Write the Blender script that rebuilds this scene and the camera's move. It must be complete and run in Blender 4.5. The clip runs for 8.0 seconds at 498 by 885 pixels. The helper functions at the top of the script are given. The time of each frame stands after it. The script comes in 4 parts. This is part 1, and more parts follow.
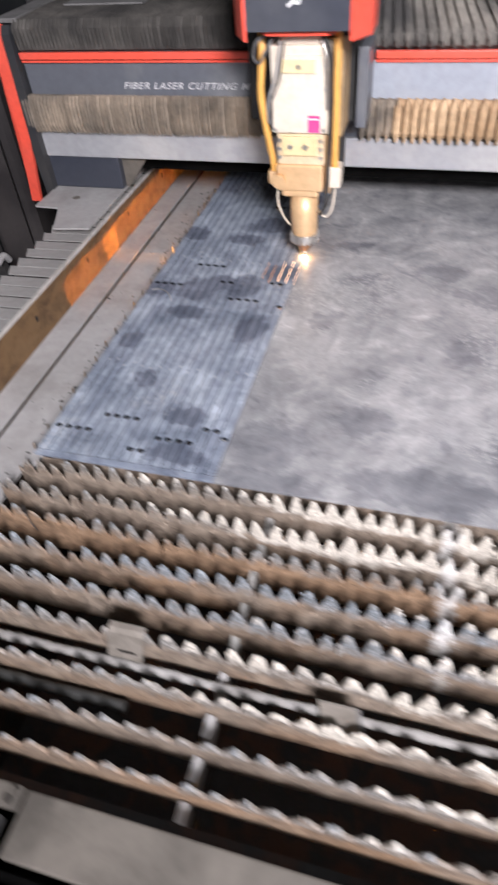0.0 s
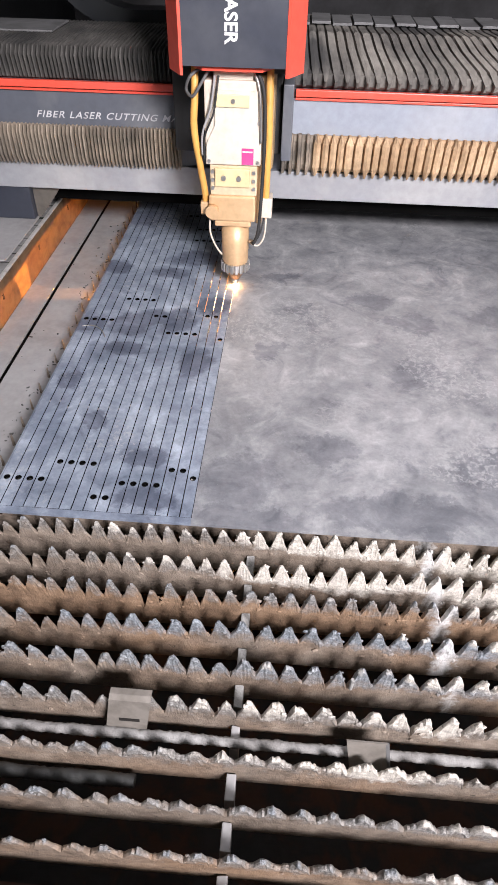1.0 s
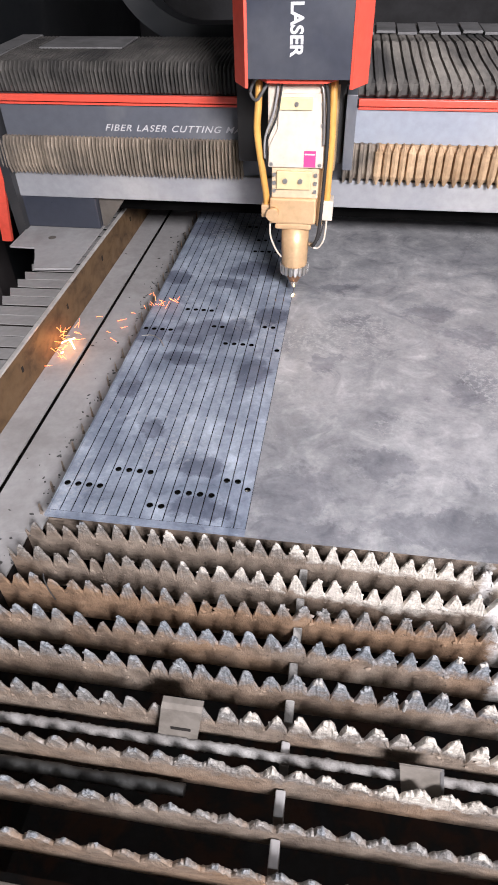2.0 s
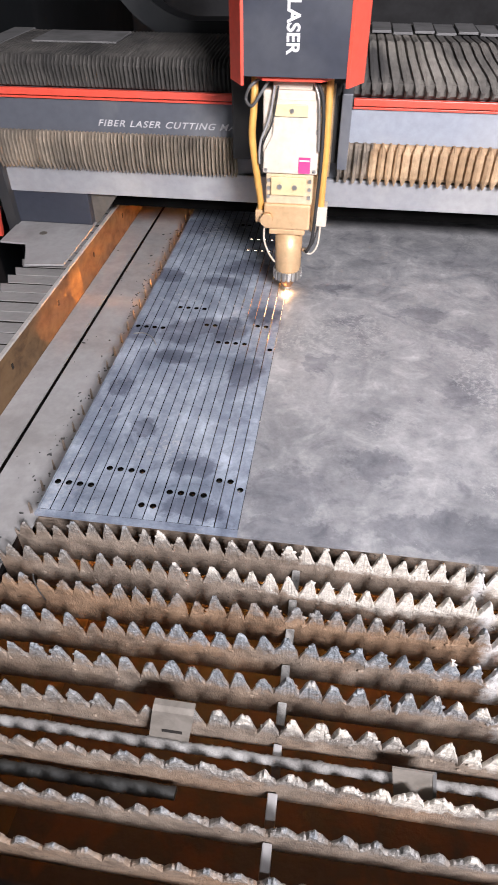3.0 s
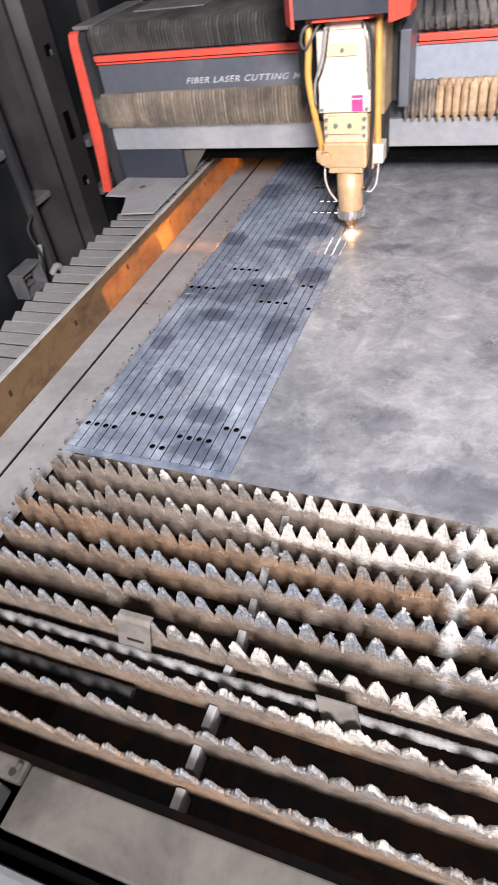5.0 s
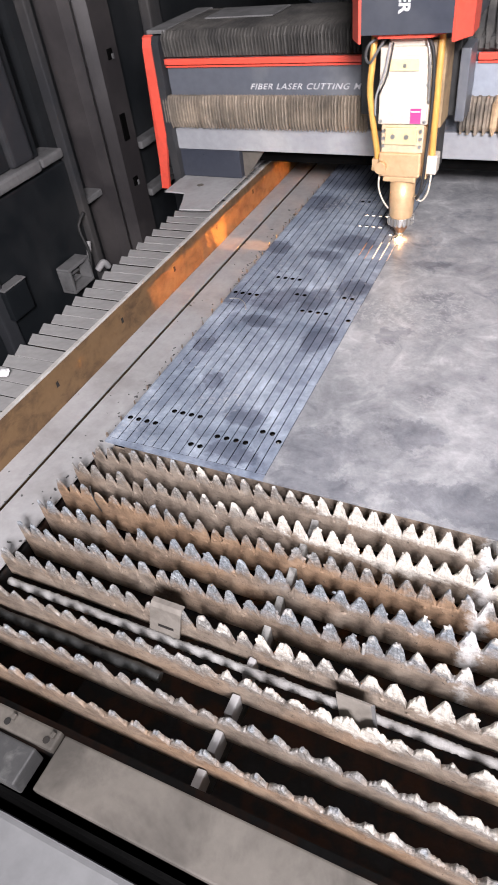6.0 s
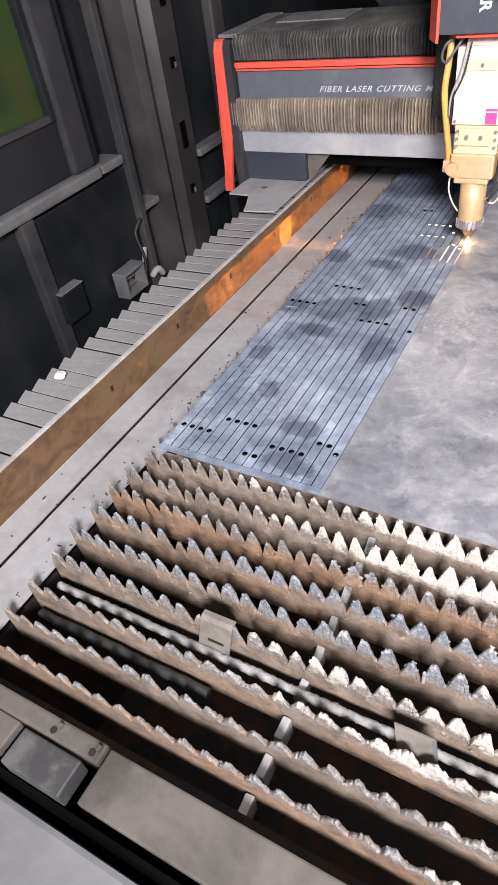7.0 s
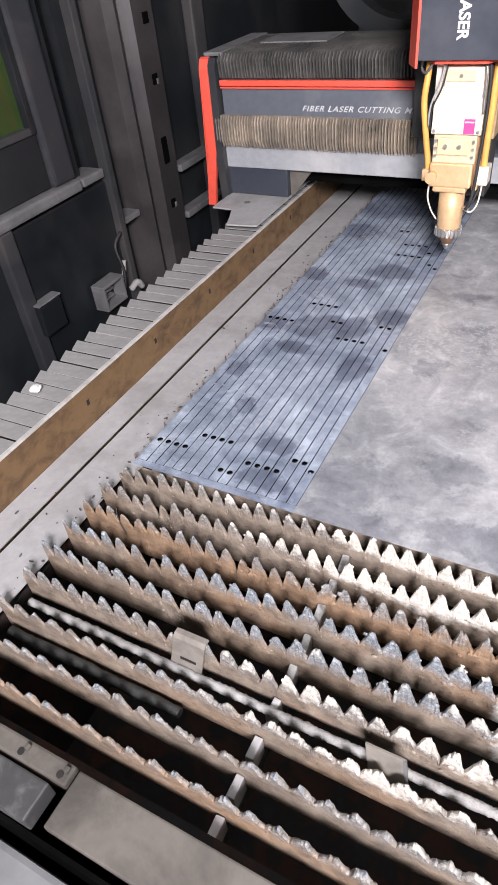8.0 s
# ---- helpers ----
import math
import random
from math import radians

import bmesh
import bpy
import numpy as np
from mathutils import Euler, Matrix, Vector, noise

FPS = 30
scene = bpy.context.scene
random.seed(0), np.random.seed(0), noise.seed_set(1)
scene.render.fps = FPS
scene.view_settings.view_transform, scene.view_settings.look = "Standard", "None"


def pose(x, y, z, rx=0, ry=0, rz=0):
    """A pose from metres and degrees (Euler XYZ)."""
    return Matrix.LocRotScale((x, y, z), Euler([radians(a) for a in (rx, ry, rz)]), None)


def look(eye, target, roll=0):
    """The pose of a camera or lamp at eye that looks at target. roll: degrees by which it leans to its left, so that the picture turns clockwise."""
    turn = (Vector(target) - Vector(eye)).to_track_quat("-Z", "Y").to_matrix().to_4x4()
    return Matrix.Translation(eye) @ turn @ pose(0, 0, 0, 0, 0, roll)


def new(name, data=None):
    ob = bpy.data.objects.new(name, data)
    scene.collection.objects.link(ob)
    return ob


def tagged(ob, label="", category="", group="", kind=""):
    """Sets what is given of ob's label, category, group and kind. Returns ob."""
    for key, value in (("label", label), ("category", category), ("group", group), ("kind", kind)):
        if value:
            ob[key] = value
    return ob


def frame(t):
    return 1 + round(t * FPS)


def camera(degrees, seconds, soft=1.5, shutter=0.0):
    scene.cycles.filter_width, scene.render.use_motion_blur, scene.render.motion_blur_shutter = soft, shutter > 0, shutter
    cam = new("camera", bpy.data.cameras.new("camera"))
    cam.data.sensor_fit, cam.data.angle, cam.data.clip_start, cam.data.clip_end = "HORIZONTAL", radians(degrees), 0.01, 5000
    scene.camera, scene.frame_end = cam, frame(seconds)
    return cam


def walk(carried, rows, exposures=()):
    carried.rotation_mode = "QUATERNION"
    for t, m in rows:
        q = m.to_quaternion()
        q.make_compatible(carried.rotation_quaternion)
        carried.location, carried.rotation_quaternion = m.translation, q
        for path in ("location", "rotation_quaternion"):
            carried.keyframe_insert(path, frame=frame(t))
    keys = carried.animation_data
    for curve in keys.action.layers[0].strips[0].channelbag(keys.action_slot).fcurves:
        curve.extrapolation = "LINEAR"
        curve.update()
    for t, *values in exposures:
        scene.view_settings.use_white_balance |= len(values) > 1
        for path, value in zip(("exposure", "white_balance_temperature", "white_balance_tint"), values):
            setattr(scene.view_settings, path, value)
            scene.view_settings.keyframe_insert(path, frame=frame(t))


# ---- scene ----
cam = camera(43.8, 8.0, shutter=0.6)
PATH = [
    (0, (0.656, -0.658, 1.659), (0.193, 0.678, 0.243), -5.5),
    (0.2, (0.545, -0.65, 1.664), (0.141, 0.715, 0.258), -4.6),
    (0.5, (0.515, -0.643, 1.638), (0.234, 0.731, 0.212), -6.1),
    (1, (0.489, -0.657, 1.655), (0.401, 0.805, 0.294), 1.2),
    (1.5, (0.488, -0.655, 1.658), (0.284, 0.785, 0.285), 0.2),
    (2, (0.479, -0.652, 1.663), (0.228, 0.807, 0.317), -1.7),
    (2.2, (0.46, -0.654, 1.662), (0.214, 0.803, 0.314), 0.1),
    (3.5, (0.486, -0.642, 1.657), (0.302, 0.823, 0.308), -1.5),
    (4, (0.532, -0.663, 1.642), (0.262, 0.827, 0.335), -6.7),
    (4.5, (0.671, -0.649, 1.673), (0.235, 0.806, 0.371), -6.7),
    (5, (0.742, -0.656, 1.646), (0.081, 0.639, 0.272), -10.4),
    (6.3, (0.727, -0.697, 1.685), (-0.022, 0.581, 0.341), -7.5),
    (6.5, (0.71, -0.689, 1.666), (-0.05, 0.591, 0.331), -6.6),
    (7, (0.697, -0.683, 1.664), (-0.158, 0.55, 0.342), -9.6),
    (7.5, (0.703, -0.676, 1.667), (-0.115, 0.586, 0.348), -8.4),
    (8, (0.701, -0.677, 1.671), (-0.103, 0.613, 0.371), -7.1),
]
walk(cam, [(t, look(eye, target, roll)) for t, eye, target, roll in PATH], [(0, -0.06), (1.0, -0.06), (2.2, -0.06), (3.5, -0.04), (5.0, 0.12), (6.5, 0.21), (7.0, 0.23), (8.0, 0.27)])

# ---- light ----
world = bpy.data.worlds.new("world")
scene.world = world
world.use_nodes = True
world.node_tree.nodes["Background"].inputs[0].default_value = (0.75, 0.85, 1.0, 1)
world.node_tree.nodes["Background"].inputs[1].default_value = 0.05


def area_lamp(name, eye, target, size, size_y, watts, colour):
    data = bpy.data.lights.new(name, "AREA")
    data.shape, data.size, data.size_y, data.energy, data.color = "RECTANGLE", size, size_y, watts, colour
    ob = new(name, data)
    ob.matrix_world = look(eye, target)
    return ob


# main light from the front; its source is unseen, place and size chosen
area_lamp("front_key", (1.55, -1.95, 2.66), (0.90, 1.00, 2.40), 0.80, 0.60, 254, (0.98, 0.93, 0.98))
# added overhead fill, no such source known
area_lamp("added_fill", (0.6, -0.20, 2.75), (0.6, -0.20, 0.0), 1.4, 0.8, 11, (0.94, 0.925, 1.0))


# ---- materials ----
def nodes_of(name):
    m = bpy.data.materials.new(name)
    m.use_nodes = True
    nt = m.node_tree
    return m, nt, nt.nodes["Principled BSDF"]


def add(nt, kind, **inputs):
    n = nt.nodes.new(kind)
    for k, v in inputs.items():
        n.inputs[k].default_value = v
    return n


def ramp(nt, src, stops):
    r = nt.nodes.new("ShaderNodeValToRGB")
    el = r.color_ramp.elements
    while len(el) < len(stops):
        el.new(0.5)
    for e, (p, c) in zip(el, stops):
        e.position, e.color = p, (*c, 1) if len(c) == 3 else c
    nt.links.new(src, r.inputs[0])
    return r.outputs[0]


def noise_tex(nt, scale, detail=4.0, rough=0.55, dist=0.0, stretch=None):
    tc = nt.nodes.new("ShaderNodeTexCoord")
    src = tc.outputs["Object"]
    if stretch:
        mp = nt.nodes.new("ShaderNodeMapping")
        mp.inputs["Scale"].default_value = stretch
        nt.links.new(src, mp.inputs[0])
        src = mp.outputs[0]
    n = add(nt, "ShaderNodeTexNoise", Scale=scale, Detail=detail, Roughness=rough, Distortion=dist)
    nt.links.new(src, n.inputs["Vector"])
    return n.outputs["Fac"]


def mixed(nt, fac, a, b, mode="MIX"):
    n = nt.nodes.new("ShaderNodeMix")
    n.data_type, n.blend_type = "RGBA", mode
    for sock, v in ((n.inputs[0], fac), (n.inputs[6], a), (n.inputs[7], b)):
        if isinstance(v, (int, float)):
            sock.default_value = v
        elif isinstance(v, tuple):
            sock.default_value = (*v, 1)
        else:
            nt.links.new(v, sock)
    return n.outputs[2]


def bump(nt, bsdf, src, strength, dist):
    b = add(nt, "ShaderNodeBump", Strength=strength, Distance=dist)
    nt.links.new(src, b.inputs["Height"])
    nt.links.new(b.outputs[0], bsdf.inputs["Normal"])


def grimy(name, base, dirt, rough=0.5, metal=0.0, big=6.0, fine=90.0, amount=(0.42, 0.68), relief=0.15, stretch=None):
    """Paint or metal with broad dirt, fine grain and a light relief."""
    m, nt, b = nodes_of(name)
    n1 = noise_tex(nt, big, 5, 0.6, 0.4, stretch)
    n2 = noise_tex(nt, fine, 3, 0.6)
    f = ramp(nt, n1, [(amount[0], (0, 0, 0)), (amount[1], (1, 1, 1))])
    c = mixed(nt, f, base, dirt)
    g = ramp(nt, n2, [(0.3, (0.91, 0.91, 0.91)), (0.7, (1.06, 1.06, 1.06))])
    nt.links.new(mixed(nt, 1.0, c, g, "MULTIPLY"), b.inputs["Base Color"])
    r = ramp(nt, n1, [(0.3, (rough * 0.8,) * 3), (0.7, (min(1, rough * 1.25),) * 3)])
    nt.links.new(r, b.inputs["Roughness"])
    b.inputs["Metallic"].default_value = metal
    bump(nt, b, n2, relief, 0.002)
    return m


def glowing(name, colour, strength):
    m, nt, b = nodes_of(name)
    b.inputs["Base Color"].default_value = (0.02, 0.02, 0.02, 1)
    b.inputs["Emission Color"].default_value = (*colour, 1)
    b.inputs["Emission Strength"].default_value = strength
    return m


def stain_mask(nt, spots, wander):
    """Soft blotches at spots of (x, y, radius along x, radius along y), their outlines broken up by noise."""
    tc = nt.nodes.new("ShaderNodeTexCoord")
    nz = add(nt, "ShaderNodeTexNoise", Scale=16.0, Detail=10.0, Roughness=0.72)
    nt.links.new(tc.outputs["Object"], nz.inputs["Vector"])
    off = nt.nodes.new("ShaderNodeVectorMath")
    off.operation = "MULTIPLY_ADD"
    nt.links.new(nz.outputs["Color"], off.inputs[0])
    off.inputs[1].default_value = (wander, wander, 0)
    nt.links.new(tc.outputs["Object"], off.inputs[2])
    total = None
    for x, y, rx, ry in spots:
        mp = nt.nodes.new("ShaderNodeMapping")
        mp.inputs["Scale"].default_value = (1 / rx, 1 / ry, 0)
        mp.inputs["Location"].default_value = (-(x + wander / 2) / rx, -(y + wander / 2) / ry, 0)
        nt.links.new(off.outputs[0], mp.inputs[0])
        ln = nt.nodes.new("ShaderNodeVectorMath")
        ln.operation = "LENGTH"
        nt.links.new(mp.outputs[0], ln.inputs[0])
        mr = nt.nodes.new("ShaderNodeMapRange")
        mr.interpolation_type = "SMOOTHSTEP"
        for i, v in ((1, 0.66), (2, 1.03), (3, 1.0), (4, 0.0)):
            mr.inputs[i].default_value = v
        nt.links.new(ln.outputs["Value"], mr.inputs[0])
        if total is None:
            total = mr.outputs[0]
        else:
            mx = nt.nodes.new("ShaderNodeMath")
            mx.operation = "MAXIMUM"
            nt.links.new(total, mx.inputs[0])
            nt.links.new(mr.outputs[0], mx.inputs[1])
            total = mx.outputs[0]
    return total


def sheet_metal(name, dark, mid, light, scale, tint_random, spots, depth, wander, tint):
    """Hot-rolled steel sheet: cloudy mill scale, oil blotches, fine scratches and speckle."""
    m, nt, b = nodes_of(name)
    n1 = noise_tex(nt, scale, 10, 0.70, 0.22)
    n2 = noise_tex(nt, scale * 3.4, 10, 0.72, 0.3)
    n3 = noise_tex(nt, 150, 4, 0.7, 0.0)
    n4 = noise_tex(nt, 330, 2, 0.5, 0.0)
    c = ramp(nt, n1, [(0.30, dark), (0.48, mid), (0.68, light)])
    c = mixed(nt, 1.0, c, ramp(nt, n2, [(0.3, (0.74, 0.75, 0.775)), (0.68, (1.12, 1.12, 1.115))]), "MULTIPLY")
    c = mixed(nt, 1.0, c, ramp(nt, n3, [(0.3, (0.90, 0.90, 0.90)), (0.7, (1.07, 1.07, 1.07))]), "MULTIPLY")
    n7 = noise_tex(nt, scale * 1.9, 9, 0.62, 1.6)
    c = mixed(nt, 1.0, c, ramp(nt, n7, [(0.33, (0.68, 0.69, 0.72)), (0.43, (0.93, 0.93, 0.94)), (0.55, (1.03, 1.03, 1.03)), (0.64, (1.25, 1.245, 1.23))]), "MULTIPLY")
    stain = stain_mask(nt, spots, wander)
    k = nt.nodes.new("ShaderNodeMath")
    k.operation = "MULTIPLY"
    nt.links.new(stain, k.inputs[0])
    k.inputs[1].default_value = depth
    c = mixed(nt, k.outputs[0], c, mixed(nt, 1.0, c, tint, "MULTIPLY"))
    # gritty pale crust in a few patches
    n5 = noise_tex(nt, 4.0, 3, 0.5, 0.3)
    n6 = noise_tex(nt, 95, 5, 0.75, 0.4)
    grit = mixed(nt, 1.0, ramp(nt, n5, [(0.56, (0, 0, 0)), (0.66, (1, 1, 1))]), ramp(nt, n6, [(0.50, (0, 0, 0)), (0.60, (0.5, 0.5, 0.5))]), "MULTIPLY")
    c = mixed(nt, grit, c, (0.62, 0.62, 0.62))
    # bright flecks of spatter
    c = mixed(nt, ramp(nt, n4, [(0.755, (0, 0, 0)), (0.80, (0.8, 0.8, 0.8))]), c, (0.66, 0.66, 0.66))
    if tint_random:
        oi = nt.nodes.new("ShaderNodeObjectInfo")
        t = ramp(nt, oi.outputs["Random"], [(0.0, (0.88, 0.89, 0.92)), (1.0, (1.12, 1.12, 1.11))])
        c = mixed(nt, 1.0, c, t, "MULTIPLY")
    nt.links.new(c, b.inputs["Base Color"])
    nt.links.new(ramp(nt, n2, [(0.3, (0.38,) * 3), (0.7, (0.60,) * 3)]), b.inputs["Roughness"])
    b.inputs["Metallic"].default_value = 0.25
    bump(nt, b, n3, 0.06, 0.002)
    return m


def slat_metal():
    """Brown slat with slag crusted on and under its teeth. The object's top edge is z = 0, and its colour holds how pale (red),
    how blue (green) and how rusty (blue) this one is."""
    m, nt, b = nodes_of("rusty slat with slag")
    tc = nt.nodes.new("ShaderNodeTexCoord")
    sep = nt.nodes.new("ShaderNodeSeparateXYZ")
    nt.links.new(tc.outputs["Object"], sep.inputs[0])
    oi = nt.nodes.new("ShaderNodeObjectInfo")
    own = nt.nodes.new("ShaderNodeSeparateColor")
    nt.links.new(oi.outputs["Color"], own.inputs[0])
    pale, blue, rusty = own.outputs[0], own.outputs[1], own.outputs[2]
    # each slat gets its own part of the noise
    sh = nt.nodes.new("ShaderNodeVectorMath")
    sh.operation = "MULTIPLY_ADD"
    nt.links.new(oi.outputs["Location"], sh.inputs[0])
    sh.inputs[1].default_value = (0, 17.3, 0)
    nt.links.new(tc.outputs["Object"], sh.inputs[2])

    def nz(scale, detail, rough, dist=0.0):
        n = add(nt, "ShaderNodeTexNoise", Scale=scale, Detail=detail, Roughness=rough, Distortion=dist)
        nt.links.new(sh.outputs[0], n.inputs["Vector"])
        return n.outputs["Fac"]

    def madd(a, k, c):
        n = nt.nodes.new("ShaderNodeMath")
        n.operation = "MULTIPLY_ADD"
        for sock, v in zip(n.inputs, (a, k, c)):
            if isinstance(v, (int, float)):
                sock.default_value = v
            else:
                nt.links.new(v, sock)
        return n.outputs[0]

    n1, n2, n3, n4 = nz(26, 5, 0.65, 0.6), nz(6, 3, 0.5, 0.2), nz(150, 5, 0.75), nz(60, 4, 0.6, 0.4)
    brown = ramp(nt, n1, [(0.28, (0.135, 0.108, 0.086)), (0.5, (0.262, 0.212, 0.168)), (0.72, (0.37, 0.31, 0.25))])
    rust = ramp(nt, n1, [(0.28, (0.14, 0.092, 0.060)), (0.55, (0.31, 0.205, 0.130)), (0.75, (0.40, 0.28, 0.19))])
    face = mixed(nt, ramp(nt, madd(rusty, 0.7, madd(n2, 1.0, -0.35)), [(0.25, (0, 0, 0)), (0.6, (1, 1, 1))]), brown, rust)
    grey = ramp(nt, n3, [(0.3, (0.075, 0.070, 0.064)), (0.5, (0.25, 0.235, 0.215)), (0.72, (0.50, 0.48, 0.445))])
    steel = ramp(nt, n3, [(0.3, (0.085, 0.096, 0.105)), (0.5, (0.235, 0.262, 0.288)), (0.72, (0.47, 0.51, 0.545))])
    slag = mixed(nt, blue, grey, steel)
    # the crust covers the teeth and runs down in places
    f = madd(sep.outputs["Z"], 17.0, madd(n4, 1.1, madd(n2, 0.7, madd(sep.outputs["X"], 0.42, madd(pale, 0.4, madd(blue, 0.26, -0.14))))))
    c = mixed(nt, ramp(nt, f, [(0.46, (0, 0, 0)), (0.64, (0.45, 0.45, 0.45)), (0.95, (1, 1, 1))]), face, slag)
    # bare bright rims on the teeth
    rim = madd(sep.outputs["Z"], 55.0, madd(n4, 1.2, 0.25))
    c = mixed(nt, ramp(nt, rim, [(0.50, (0, 0, 0)), (0.80, (0.8, 0.8, 0.8))]), c, steel)
    # pale powdery slag on the busier end
    p = madd(n2, 1.3, madd(n4, 0.5, madd(sep.outputs["X"], 1.05, madd(sep.outputs["Z"], 10.0, madd(pale, 0.95, -1.22)))))
    c = mixed(nt, ramp(nt, p, [(0.42, (0, 0, 0)), (0.60, (1, 1, 1))]), c, ramp(nt, n3, [(0.3, (0.44, 0.41, 0.365)), (0.62, (0.78, 0.735, 0.655))]))
    # a line of bright glints across the slats, painted as white
    w = madd(n4, 0.045, madd(n2, 0.03, madd(sep.outputs["X"], 1.0, -0.7985)))
    ab = nt.nodes.new("ShaderNodeMath")
    ab.operation = "ABSOLUTE"
    nt.links.new(w, ab.inputs[0])
    where = nt.nodes.new("ShaderNodeSeparateXYZ")
    nt.links.new(oi.outputs["Location"], where.inputs[0])
    front = ramp(nt, madd(where.outputs["Y"], 4.0, 1.0), [(0.0, (1, 1, 1)), (0.09, (0, 0, 0))])
    e = madd(front, 2.0, madd(n3, 0.9, madd(ab.outputs[0], 42.0, -0.25)))
    c = mixed(nt, ramp(nt, e, [(0.35, (0.8, 0.8, 0.8)), (1.0, (0, 0, 0))]), c, (0.80, 0.80, 0.79))
    # long scorched streaks and dark pits
    flat = nt.nodes.new("ShaderNodeMapping")
    flat.inputs["Scale"].default_value = (0.45, 1, 1)
    nt.links.new(sh.outputs[0], flat.inputs[0])
    streak = add(nt, "ShaderNodeTexNoise", Scale=70.0, Detail=5.0, Roughness=0.65, Distortion=0.5)
    nt.links.new(flat.outputs[0], streak.inputs["Vector"])
    c = mixed(nt, 1.0, c, ramp(nt, streak.outputs["Fac"], [(0.34, (0.83, 0.825, 0.82)), (0.50, (1.0, 1.0, 1.0)), (0.66, (1.12, 1.12, 1.12))]), "MULTIPLY")
    c = mixed(nt, ramp(nt, nz(95, 6, 0.7, 0.8), [(0.60, (0, 0, 0)), (0.68, (0.75, 0.75, 0.75))]), c, (0.045, 0.040, 0.036))
    nt.links.new(c, b.inputs["Base Color"])
    b.inputs["Roughness"].default_value = 0.84
    b.inputs["Specular IOR Level"].default_value = 0.3
    bump(nt, b, n3, 0.75, 0.005)
    return m


def bellows_cloth(name, base, dust, k):
    m, nt, b = nodes_of(name)
    n1 = noise_tex(nt, 7, 5, 0.6, 0.3)
    n2 = noise_tex(nt, 60, 4, 0.6)
    f = ramp(nt, n1, [(0.35, (0, 0, 0)), (0.62, (k, k, k))])
    c = mixed(nt, f, base, dust)
    c = mixed(nt, 1.0, c, ramp(nt, n2, [(0.3, (0.75, 0.75, 0.75)), (0.7, (1.15, 1.15, 1.15))]), "MULTIPLY")
    nt.links.new(c, b.inputs["Base Color"])
    b.inputs["Roughness"].default_value = 0.8
    bump(nt, b, n2, 0.3, 0.002)
    return m


SHEET = sheet_metal("mill scale sheet", (0.25, 0.258, 0.27), (0.36, 0.366, 0.374), (0.52, 0.52, 0.523), 5.0, False,
                    [(0.42, 0.10, 0.085, 0.075), (0.45, 0.01, 0.12, 0.045), (0.58, 0.20, 0.06, 0.045), (0.79, 0.46, 0.07, 0.06), (0.795, 0.66, 0.08, 0.05),
                     (0.53, 0.70, 0.06, 0.035), (0.70, 0.76, 0.09, 0.04), (0.47, 0.86, 0.05, 0.03), (0.95, 0.15, 0.16, 0.10),
                     (0.46, 0.52, 0.035, 0.04), (0.72, 0.05, 0.2, 0.05), (1.05, 0.7, 0.12, 0.07)], 0.72, 0.19, (0.60, 0.61, 0.65))
STRIP = sheet_metal("cut blue steel strip", (0.182, 0.22, 0.278), (0.285, 0.328, 0.396), (0.455, 0.51, 0.585), 7.0, True,
                    [(0.05, 1.20, 0.09, 0.07), (0.10, 1.50, 0.30, 0.20), (0.03, 0.585, 0.05, 0.045), (0.12, 0.60, 0.06, 0.05), (0.17, 0.635, 0.05, 0.045), (0.13, 0.50, 0.055, 0.035), (0.235, 0.62, 0.05, 0.06),
                     (0.30, 0.455, 0.045, 0.065), (0.25, 0.15, 0.05, 0.035), (0.27, 0.05, 0.07, 0.03), (0.045, 0.37, 0.03, 0.035), (0.02, 0.88, 0.05, 0.04), (0.24, 0.95, 0.07, 0.05), (0.31, 0.70, 0.05, 0.06), (0.18, 0.86, 0.06, 0.03), (0.30, 1.12, 0.05, 0.05), (0.13, 0.245, 0.03, 0.03)], 0.95, 0.095, (0.47, 0.47, 0.51))
SLAT = slat_metal()
BAR_CRUST = grimy("grey bar crust", (0.31, 0.305, 0.295), (0.175, 0.165, 0.155), 0.9, 0.0, 17, 330, (0.42, 0.72), relief=0.8)
CRUST = grimy("slag crust", (0.36, 0.355, 0.34), (0.10, 0.095, 0.088), 0.85, 0.0, 34, 220, (0.46, 0.66), relief=0.9)
DUSTY = grimy("dusty grey paint", (0.345, 0.342, 0.342), (0.265, 0.258, 0.252), 0.6, 0.0, 6, 60)
TAUPE = grimy("taupe dusty plate", (0.130, 0.117, 0.101), (0.060, 0.054, 0.046), 0.6, 0.1, 9, 70, (0.40, 0.66))
RAIL = grimy("brown scorched rail", (0.170, 0.102, 0.048), (0.080, 0.048, 0.026), 0.55, 0.15, 11, 80, (0.46, 0.70), stretch=(1, 1.4, 2.2))
POST = grimy("brownish post paint", (0.032, 0.029, 0.030), (0.058, 0.052, 0.051), 0.42, 0.0, 3, 40)
RAILEDGE = grimy("bare rail edge", (0.62, 0.60, 0.57), (0.42, 0.40, 0.37), 0.5, 0.3, 20, 90)
NAVY = grimy("slate blue machine paint", (0.105, 0.114, 0.134), (0.21, 0.215, 0.22), 0.36, 0.0, 4, 50, (0.45, 0.8))
HEADNAVY = grimy("dark slate blue head paint", (0.040, 0.045, 0.060), (0.075, 0.080, 0.092), 0.34, 0.0, 4, 50, (0.45, 0.8))
GREYP = grimy("grey machine paint", (0.295, 0.303, 0.320), (0.38, 0.38, 0.38), 0.42, 0.0, 4, 50)
PANEL = grimy("dark wall paint", (0.010, 0.012, 0.014), (0.022, 0.0235, 0.025), 0.42, 0.0, 3, 40, (0.42, 0.75))
